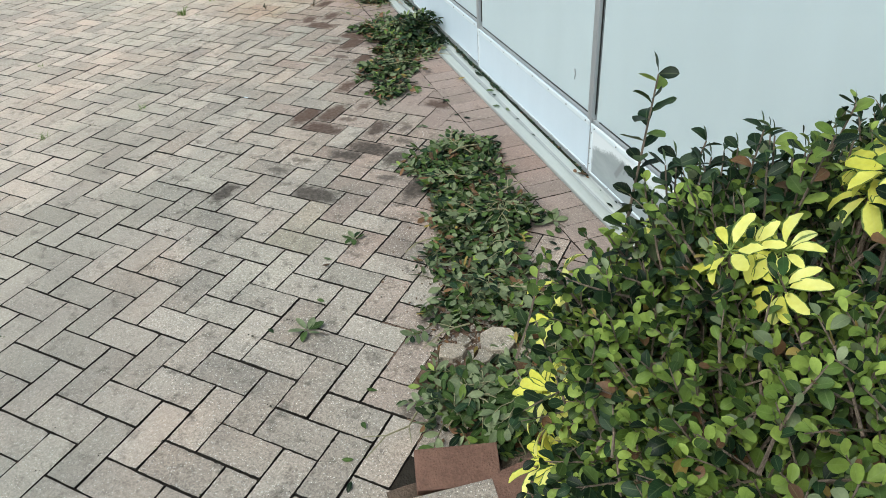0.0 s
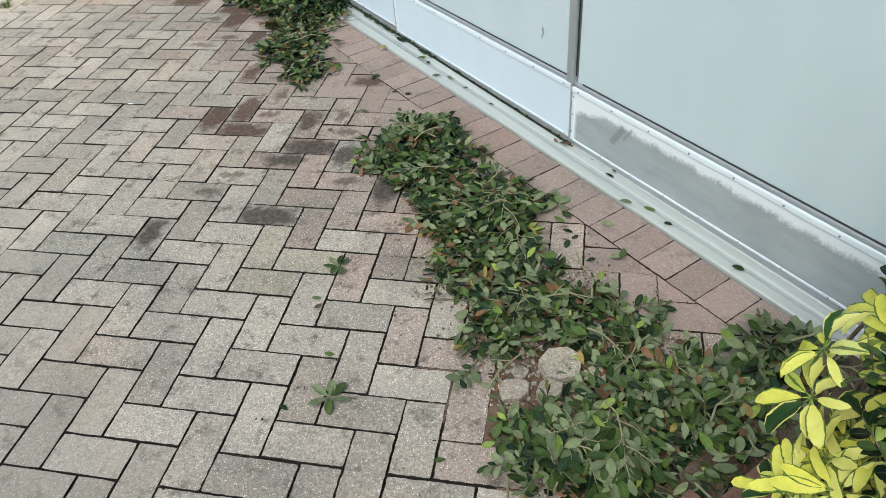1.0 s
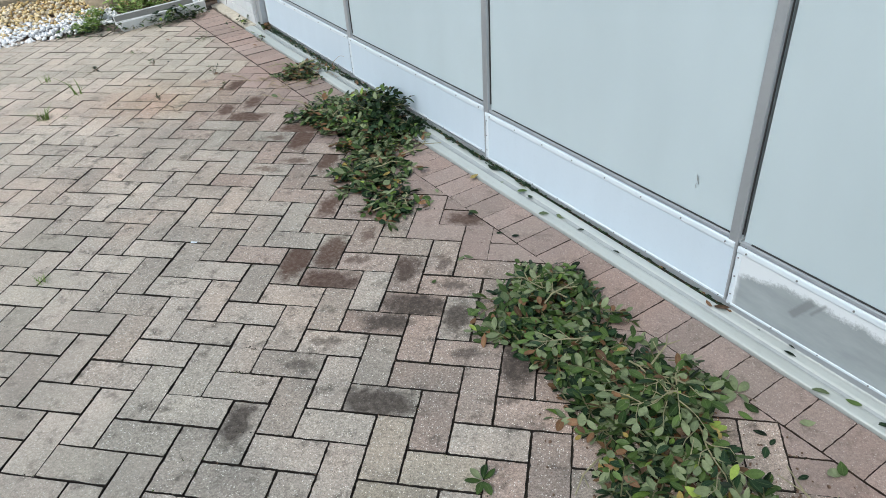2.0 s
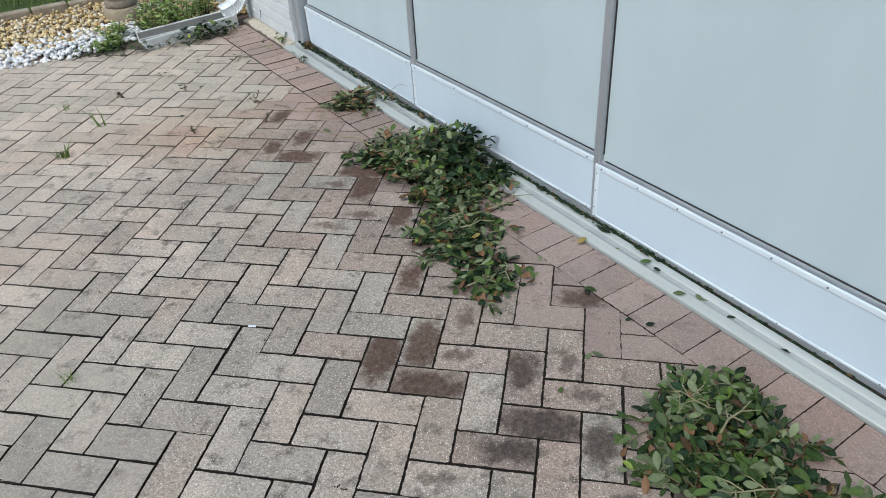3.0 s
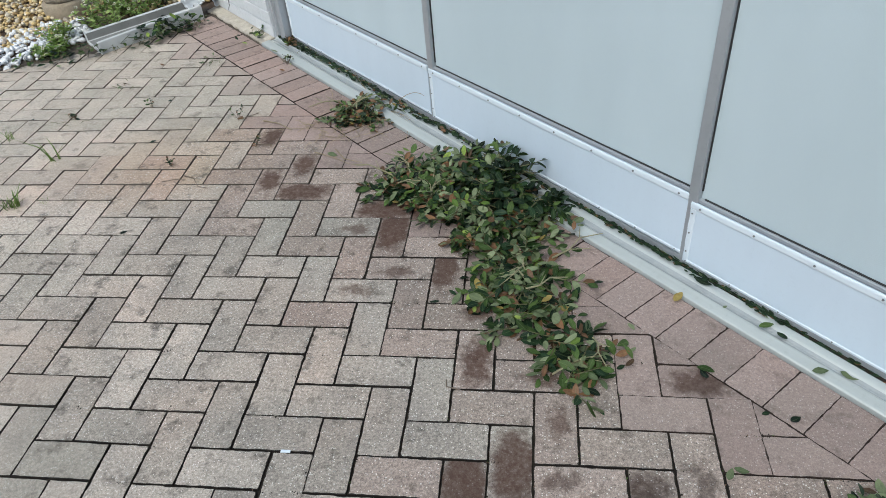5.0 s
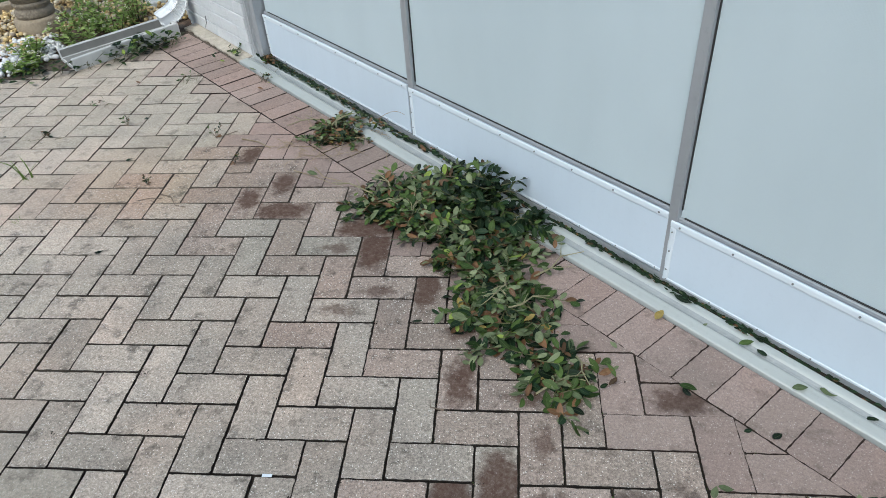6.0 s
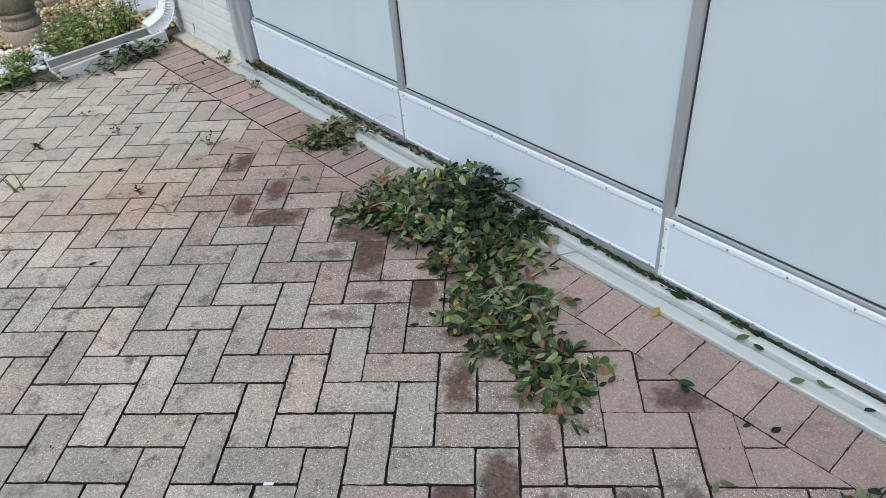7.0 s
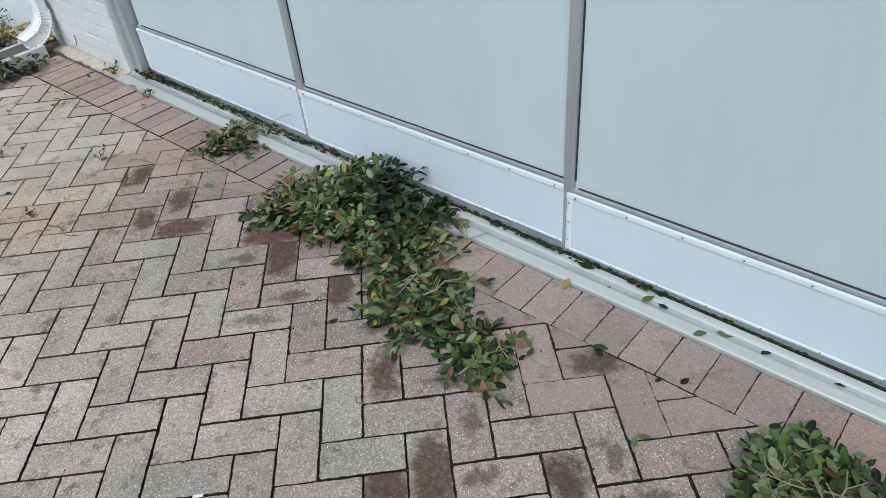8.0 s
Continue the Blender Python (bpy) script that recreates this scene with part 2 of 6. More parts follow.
def screen_material():
    """A close-woven pale screen cloth: threads in two directions, a little see-through."""
    k = Nodes("pale_screen_cloth", 0.75, 0, 0.25)
    c = k.coords("Object")
    w1 = k.add("ShaderNodeTexWave", Scale=190.0, Distortion=0.0)
    w1.bands_direction = "X"
    w2 = k.add("ShaderNodeTexWave", Scale=190.0, Distortion=0.0)
    w2.bands_direction = "Z"
    k.link(c, w1.inputs["Vector"]), k.link(c, w2.inputs["Vector"])
    thread = k.math("MAXIMUM", w1.outputs["Fac"], w2.outputs["Fac"])
    haze = k.noise(k.coords("Object", (1.2, 1, 0.5)), 1.6, 4, 0.55)
    col = k.ramp(haze, [(0.3, (0.50, 0.58, 0.61)), (0.7, (0.565, 0.65, 0.686))])
    k.color(k.mix(k.ramp(thread, [(0.3, 0.16), (0.8, 0.0)]), col, (0.30, 0.32, 0.33)))
    k.bump(thread, 0.25, 0.0005)
    return k.m


M_SCREEN = screen_material()


def dirty_panel_material():
    """The same white sheet under a grey film of splashed dirt that leaves a ragged clean rim along its top and house end."""
    k = Nodes("dirt_filmed_sheet", 0.55, 0, 0.4)
    c = k.coords("Object")
    sep = k.add("ShaderNodeSeparateXYZ")
    k.link(c, sep.inputs[0])
    warp = k.math("MULTIPLY", k.math("SUBTRACT", k.noise(c, 14, 5, 0.65), 0.5), 0.055)
    fine = k.math("MULTIPLY", k.math("SUBTRACT", k.noise(c, 120, 3, 0.7), 0.5), 0.035)
    wob = k.math("ADD", warp, fine)
    dip = k.ramp(k.math("MULTIPLY", sep.outputs["X"], -1.0), [(0.0, 0.138), (0.16, 0.184)])
    up = k.math("ADD", k.math("SUBTRACT", dip, sep.outputs["Z"]), wob)
    end = k.math("ADD", k.math("SUBTRACT", -0.010, sep.outputs["X"]), k.math("MULTIPLY", wob, 0.3))
    film = k.ramp(k.math("MINIMUM", up, end), [(0.0, 0.0), (0.02, 0.95)])
    grey = k.ramp(k.noise(k.coords("Object", (3, 3, 10)), 2.0, 5, 0.6), [(0.3, (0.255, 0.285, 0.295)), (0.7, (0.35, 0.385, 0.395))])
    base = k.mix(film, (0.72, 0.76, 0.79), grey)
    # two rubbed strokes across the film
    for x0, z0, half, wide in ((-0.219, 0.139, 0.050, 0.011), (-0.261, 0.160, 0.034, 0.004)):
        dx, dz = k.math("ADD", sep.outputs["X"], -x0), k.math("ADD", sep.outputs["Z"], -z0)
        run = k.math("ADD", k.math("MULTIPLY", dx, -0.545), k.math("MULTIPLY", dz, 0.838))
        off = k.math("ADD", k.math("MULTIPLY", dx, 0.838), k.math("MULTIPLY", dz, 0.545))
        off = k.math("ADD", k.math("ABSOLUTE", off), k.math("MULTIPLY", fine, 0.2))
        stroke = k.math("MULTIPLY", k.ramp(off, [(wide * 0.7, 0.75), (wide * 1.3, 0.0)]), k.ramp(k.math("ABSOLUTE", run), [(half * 0.8, 1.0), (half, 0.0)]))
        base = k.mix(stroke, base, (0.20, 0.215, 0.22))
    k.color(base)
    return k.m


M_DIRTY = dirty_panel_material()


def leaf_material(name, low, high, rough=0.42, island=True, rib=(0.30, 0.36, 0.16), thin=0.09, edge=None):
    """A leaf: colour by the leaf, pale midrib and faint side veins by its own length and width, light through the blade."""
    k = Nodes(name, rough, 0, 0.16)
    uv = k.coords("UV")
    sep = k.add("ShaderNodeSeparateXYZ")
    k.link(uv, sep.inputs[0])
    across = k.math("ABSOLUTE", k.math("SUBTRACT", sep.outputs["Y"], 0.5))
    base = k.ramp(k.random(island), [(0.0, low), (1.0, high)])
    blot = k.noise(k.position(), 75, 4, 0.65)
    base = k.mix(0.6, base, k.ramp(blot, [(0.3, 0.28), (0.7, 0.66)]), "OVERLAY")
    vein = k.math("SINE", k.math("MULTIPLY", k.math("SUBTRACT", sep.outputs["X"], k.math("MULTIPLY", across, 0.5)), 48.0))
    base = k.mix(k.ramp(vein, [(0.86, 0.0), (0.98, 0.05)]), base, rib)
    base = k.mix(k.ramp(across, [(0.02, 0.14), (0.05, 0.0)]), base, rib)
    if edge:
        ragged = k.math("ADD", across, k.math("MULTIPLY", k.math("SUBTRACT", k.noise(uv, 5, 3, 0.6), 0.5), 0.22))
        base = k.mix(k.ramp(ragged, [(0.08, 0.8), (0.13, 0.0)]) if edge[1] else k.ramp(ragged, [(0.40, 0.0), (0.44, 0.9)]), base, edge[0])
    k.color(base)
    k.bump(blot, 0.35, 0.003)
    back = k.add("ShaderNodeBsdfTranslucent")
    k.link(base, back.inputs[0])
    mixer = k.add("ShaderNodeMixShader", Fac=thin)
    k.link(k.p.outputs[0], mixer.inputs[1]), k.link(back.outputs[0], mixer.inputs[2])
    k.link(mixer.outputs[0], k.t.nodes["Material Output"].inputs[0])
    return k.m


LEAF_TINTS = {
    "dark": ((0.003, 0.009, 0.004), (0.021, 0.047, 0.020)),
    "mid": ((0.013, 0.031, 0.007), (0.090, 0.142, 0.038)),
    "pale": ((0.088, 0.116, 0.056), (0.225, 0.262, 0.142)),
    "lime": ((0.092, 0.155, 0.028), (0.315, 0.405, 0.085)),
    "brown": ((0.060, 0.036, 0.022), (0.21, 0.11, 0.055)),
    "yellow": ((0.23, 0.165, 0.045), (0.34, 0.26, 0.08)),
}
M_LEAF = {k: leaf_material(k + "_leaf", *v, thin=0.2 if k == "lime" else 0.09) for k, v in LEAF_TINTS.items()}
M_LEAF_ONE = {k: leaf_material(k + "_single_leaf", *v, island=False) for k, v in LEAF_TINTS.items()}
M_VARIEGATED = leaf_material("variegated_leaflet", (0.70, 0.68, 0.10), (0.84, 0.81, 0.27), 0.42, True, (0.70, 0.68, 0.24), 0.25, ((0.06, 0.13, 0.03), False))
M_VARIEGATED_DEEP = leaf_material("green_hearted_leaflet", (0.58, 0.62, 0.12), (0.76, 0.77, 0.28), 0.42, True, (0.2, 0.3, 0.06), 0.25, ((0.045, 0.11, 0.028), True))
M_GREEN_LEAFLET = leaf_material("yellow_rimmed_green_leaflet", (0.012, 0.035, 0.010), (0.04, 0.085, 0.022), 0.4, True, (0.1, 0.16, 0.05), 0.12, ((0.68, 0.64, 0.17), False))
M_FLOWER_LEAF = leaf_material("fresh_green_leaf", (0.20, 0.31, 0.075), (0.42, 0.52, 0.18), 0.5, thin=0.35)
M_GRASS = leaf_material("grass_blade", (0.07, 0.13, 0.025), (0.20, 0.27, 0.07), 0.6)
M_PETAL = paint_material("cream_petal", (0.80, 0.79, 0.62), 0.6, 0.05)


def stone_material(name, stops):
    k = Nodes(name, 0.75, 0, 0.4)
    base = k.ramp(k.random(True), stops)
    k.color(k.mix(0.5, base, k.ramp(k.noise(k.position(), 70, 4, 0.6), [(0.3, 0.38), (0.7, 0.62)]), "OVERLAY"))
    return k.m


M_RIVER = stone_material("river_pebbles", [(0.0, (0.24, 0.16, 0.08)), (0.25, (0.56, 0.40, 0.17)), (0.55, (0.68, 0.53, 0.27)), (0.85, (0.70, 0.62, 0.47)), (1.0, (0.40, 0.33, 0.26))])
M_MARBLE = stone_material("white_marble_chips", [(0.0, (0.68, 0.68, 0.68)), (1.0, (0.86, 0.86, 0.85))])


# ---- mesh helpers ----
def mesh_of(name, verts, faces, mats, index=None, uvs=None, smooth=False):
    me = bpy.data.meshes.new(name)
    me.from_pydata([tuple(v) for v in verts], [], faces)
    for m in mats if isinstance(mats, (list, tuple)) else [mats]:
        me.materials.append(m)
    if index is not None:
        me.polygons.foreach_set("material_index", index)
    if smooth:
        me.polygons.foreach_set("use_smooth", [True] * len(me.polygons))
    if uvs is not None:
        layer = me.uv_layers.new(name="leaf")
        order = np.empty(len(me.loops), dtype=np.int32)
        me.loops.foreach_get("vertex_index", order)
        layer.data.foreach_set("uv", np.asarray(uvs, dtype=np.float32)[order].ravel())
    me.update()
    return me


def put(name, me, parent=None, m=None, label="", category="", group="", kind=""):
    """One mesh object, under a thing or on its own, at the local pose m."""
    ob = new(name, me)
    if parent is not None:
        ob.parent = parent
    if m is not None:
        ob.matrix_basis = m
    return tagged(ob, label, category, group, kind)


def empty(name, m=None, label="", category="", group="", kind=""):
    ob = new(name)
    ob.empty_display_size = 0.05
    if m is not None:
        ob.matrix_basis = m
    return tagged(ob, label, category, group, kind)


def finish(bm, name, mats, smooth=False):
    me = bpy.data.meshes.new(name)
    bmesh.ops.recalc_face_normals(bm, faces=bm.faces)
    bm.to_mesh(me)
    bm.free()
    for m in mats if isinstance(mats, (list, tuple)) else [mats]:
        me.materials.append(m)
    if smooth:
        me.polygons.foreach_set("use_smooth", [True] * len(me.polygons))
    return me


def box_mesh(name, lo, hi, mat, bevel=0.0):
    bm = bmesh.new()
    bmesh.ops.create_cube(bm, size=1.0)
    for v in bm.verts:
        v.co = Vector([l + (c + 0.5) * (h - l) for c, l, h in zip(v.co, lo, hi)])
    if bevel:
        bmesh.ops.bevel(bm, geom=bm.edges[:], offset=bevel, segments=2, profile=0.6, affect="EDGES")
    return finish(bm, name, mat)


def extrude_mesh(name, profile, s0, s1, mat, steps=1):
    """A profile of (n, z) pairs drawn along s."""
    k = len(profile)
    verts, faces = [], []
    for i in range(steps + 1):
        s = s0 + (s1 - s0) * i / steps
        verts += [(s, n, z) for n, z in profile]
    for i in range(steps):
        faces += [(i * k + j, i * k + (j + 1) % k, (i + 1) * k + (j + 1) % k, (i + 1) * k + j) for j in range(k)]
    faces += [tuple(range(k)), tuple(range(steps * k + k - 1, steps * k - 1, -1))]
    me = mesh_of(name, verts, faces, mat)
    bm = bmesh.new()
    bm.from_mesh(me)
    bmesh.ops.recalc_face_normals(bm, faces=bm.faces)
    bm.to_mesh(me)
    bm.free()
    return me


def tube_arrays(points, radii, sides=5):
    """Vertices and faces of a tapered tube along the points."""
    verts, faces = [], []
    for i, p in enumerate(points):
        a, b = points[max(i - 1, 0)], points[min(i + 1, len(points) - 1)]
        q = (Vector(b) - Vector(a)).to_track_quat("Z", "Y")
        for j in range(sides):
            t = 2 * math.pi * j / sides
            verts.append(Vector(p) + q @ Vector((math.cos(t) * radii[i], math.sin(t) * radii[i], 0)))
    for i in range(len(points) - 1):
        for j in range(sides):
            faces.append((i * sides + j, i * sides + (j + 1) % sides, (i + 1) * sides + (j + 1) % sides, (i + 1) * sides + j))
    faces.append(tuple(range(sides - 1, -1, -1)))
    faces.append(tuple(range((len(points) - 1) * sides, len(points) * sides)))
    return verts, faces


def lathe_mesh(name, profile, mat, sides=40):
    verts, faces = [], []
    for r, z in profile:
        verts += [(r * math.cos(2 * math.pi * j / sides), r * math.sin(2 * math.pi * j / sides), z) for j in range(sides)]
    for i in range(len(profile) - 1):
        faces += [(i * sides + j, i * sides + (j + 1) % sides, (i + 1) * sides + (j + 1) % sides, (i + 1) * sides + j) for j in range(sides)]
    faces += [tuple(range(sides - 1, -1, -1)), tuple(range((len(profile) - 1) * sides, len(profile) * sides))]
    return mesh_of(name, verts, faces, mat, smooth=True)


class Batch:
    """Collects many small forms into one mesh."""

    def __init__(self):
        self.v, self.f, self.i, self.uv = [], [], [], []

    def add(self, verts, faces, mat=0, uvs=None):
        o = len(self.v)
        self.v.extend(verts)
        self.f.extend(tuple(a + o for a in f) for f in faces)
        self.i.extend([mat] * len(faces))
        self.uv.extend(uvs if uvs is not None else [(0.5, 0.5)] * len(verts))

    def mesh(self, name, mats, smooth=False):
        return mesh_of(name, self.v, self.f, mats, self.i, self.uv, smooth)


# ---- leaves ----
def leaf_arrays(length, width, curl=0.1, fold=0.15, blunt=0.5, cup=0.0):
    """A leaf blade along +x, its face up: obovate with a rounded tip, folded at the midrib, curling along its length."""
    verts, uvs = [(0, 0, 0)], [(0, 0.5)]
    for t, w in ((0.12, 0.38), (0.32, 0.82), (0.55, 1.0), (0.77, 0.80 + 0.14 * blunt), (0.92, 0.38 + 0.22 * blunt)):
        w *= width * 0.5
        z = curl * length * (0.9 * t - 1.5 * t * t)
        lift = fold * w + cup * w * math.sin(9 * t)
        verts += [(t * length, -w, z + lift), (t * length, 0, z), (t * length, w, z + fold * w - cup * w * math.sin(7 * t))]
        uvs += [(t, 0), (t, 0.5), (t, 1)]
    verts.append((length, 0, curl * length * -0.6))
    uvs.append((1, 0.5))
    faces = [(0, 1, 2), (0, 2, 3)]
    for i in range(4):
        a = 1 + 3 * i
        faces += [(a, a + 3, a + 4, a + 1), (a + 1, a + 4, a + 5, a + 2)]
    tip = len(verts) - 1
    faces += [(13, tip, 14), (14, tip, 15)]
    return [Vector(v) for v in verts], faces, uvs


rng = random.Random(7)
LEAF_FORMS = [leaf_arrays(1.0, rng.uniform(0.42, 0.54), rng.uniform(-0.25, 0.45), rng.uniform(-0.15, 0.4), rng.uniform(0.0, 0.55), rng.uniform(-0.15, 0.15)) for _ in range(8)]
LEAF_FORMS += [leaf_arrays(1.0, rng.uniform(0.52, 0.66), rng.uniform(-0.1, 0.5), rng.uniform(0.0, 0.5), rng.uniform(0.3, 1.0), rng.uniform(-0.2, 0.2)) for _ in range(6)]
TINTS = ["dark", "mid", "pale", "lime", "brown", "yellow"]
LEAF_MATS = [M_LEAF[t] for t in TINTS]
SINGLE = {}


def single_leaf(form, tint):
    if (form, tint) not in SINGLE:
        v, f, uv = LEAF_FORMS[form]
        SINGLE[form, tint] = mesh_of("leaf", v, f, M_LEAF_ONE[TINTS[tint]], uvs=uv, smooth=True)
    return SINGLE[form, tint]


def leaf_pose(at, ahead, up, size):
    x = Vector(ahead).normalized()
    z = Vector(up)
    z = (z - x * z.dot(x)).normalized()
    y = z.cross(x)
    m = Matrix((x, y, z)).transposed().to_4x4()
    return Matrix.Translation(at) @ m @ Matrix.Scale(size, 4)


def batch_leaf(batch, m, form, tint):
    v, f, uv = LEAF_FORMS[form]
    batch.add([m @ p for p in v], f, tint, uv)


def pick(r, odds):
    x = r.random() * sum(odds)
    for i, o in enumerate(odds):
        x -= o
        if x < 0:
            return i
    return 0


def sprig(r, at, ahead, up, length, leaves, size, odds, out, twigs, spread=0.9, tip_odds=None, forms=(0, 8), lift=0.6):
    """A cut or growing shoot: a bent twig with leaves up both sides and one at its end."""
    a = Vector(ahead).normalized()
    u = Vector(up).normalized()
    side = a.cross(u).normalized()
    bend = side * r.uniform(-0.25, 0.25) + u * r.uniform(-0.2, 0.15)
    pts = [Vector(at) + a * length * t + bend * length * t * t for t in (0, 0.35, 0.7, 1.0)]
    twigs.append((pts, [0.0022, 0.0018, 0.0014, 0.0008]))
    for i in range(leaves):
        t = 0.25 + 0.75 * (i + 1) / leaves
        p = Vector(at) + a * length * t + bend * length * t * t
        roll = (i * 2.4 + r.uniform(-0.5, 0.5))
        outw = side * math.cos(roll) + u * math.sin(roll) * lift
        way = a * (0.55 + 0.7 * (i == leaves - 1)) + outw * spread
        face = u + a * r.uniform(0.0, 0.5) + Vector((r.gauss(0, 0.3), r.gauss(0, 0.3), r.gauss(0, 0.2)))
        sz = size * r.uniform(0.7, 1.15) * (0.75 if t > 0.92 else 1.0)
        out.append((leaf_pose(p, way, face, sz), r.randrange(*forms), pick(r, tip_odds if tip_odds and t > 0.6 else odds)))


def inside(poly, x, y):
    hit = False
    for (x0, y0), (x1, y1) in zip(poly, poly[1:] + poly[:1]):
        if (y0 > y) != (y1 > y) and x < (x1 - x0) * (y - y0) / (y1 - y0) + x0:
            hit = not hit
    return hit


def rim(poly, x, y):
    """How far inside its outline a place lies."""
    best = 9.0
    for (x0, y0), (x1, y1) in zip(poly, poly[1:] + poly[:1]):
        dx, dy = x1 - x0, y1 - y0
        t = max(0.0, min(1.0, ((x - x0) * dx + (y - y0) * dy) / (dx * dx + dy * dy)))
        best = min(best, math.hypot(x - x0 - t * dx, y - y0 - t * dy))
    return best


def cut_shoot(r, root, at, heading, length, size, odds, rise=0.014):
    """A forked cut shoot lying on a heap: a pale twig with side twigs, leaves in loose rows along them."""
    way = Vector((math.cos(heading), math.sin(heading), 0))
    side = Vector((-way.y, way.x, 0))
    base = Vector(at)
    bow = r.uniform(-0.12, 0.12)

    def along(t):
        return base + way * length * t + side * length * bow * math.sin(3 * t) + Vector((0, 0, rise * math.sin(2.4 * t)))

    tw = Batch()
    tw.add(*tube_arrays([along(t) + side * r.gauss(0, 0.004) + Vector((0, 0, r.gauss(0, 0.003))) for t in (0, 0.2, 0.4, 0.6, 0.8, 1.0)], [0.0026, 0.0024, 0.0022, 0.0019, 0.0015, 0.0010], 6))
    runs = [(along(0.55), along(1.0), 0.0)]
    turn = r.choice((-1, 1))
    for t in (0.15, 0.3, 0.45, 0.6, 0.75):
        turn = -turn
        a = along(t + r.uniform(-0.05, 0.05))
        reach = length * r.uniform(0.26, 0.46)
        z = a + (way * 0.75 + side * turn * r.uniform(0.55, 0.9)).normalized() * reach + Vector((0, 0, r.uniform(-0.014, 0.016)))
        tw.add(*tube_arrays([a, a.lerp(z, 0.35) + Vector((r.gauss(0, 0.006), r.gauss(0, 0.006), 0.004)), a.lerp(z, 0.7) + Vector((r.gauss(0, 0.006), r.gauss(0, 0.006), 0.004)), z], [0.0017, 0.0015, 0.0012, 0.0007], 5))
        runs.append((a, z, 0.25))
    put("twig", tw.mesh("twig", [M_PALE_TWIG]), root, label="pale forked cut twig")
    for a, z, bare in runs:
        line = (z - a).normalized()
        over = Vector((-line.y, line.x, 0))
        c = r.randint(5, 7)
        for i in range(c):
            t = bare + (1 - bare) * i / (c - 1)
            hand = -1 if i % 2 else 1
            w = line * (r.uniform(0.5, 1.0) if i < c - 1 else 2.5) + over * hand * r.uniform(0.4, 1.0) + Vector((0, 0, r.uniform(-0.35, 0.15)))
            up = Vector((r.gauss(0, 0.35), r.gauss(0, 0.35), 1))
            put("leaf", single_leaf(r.randrange(8), pick(r, odds)), root, leaf_pose(a.lerp(z, t), w, up, size * r.uniform(0.75, 1.2)))


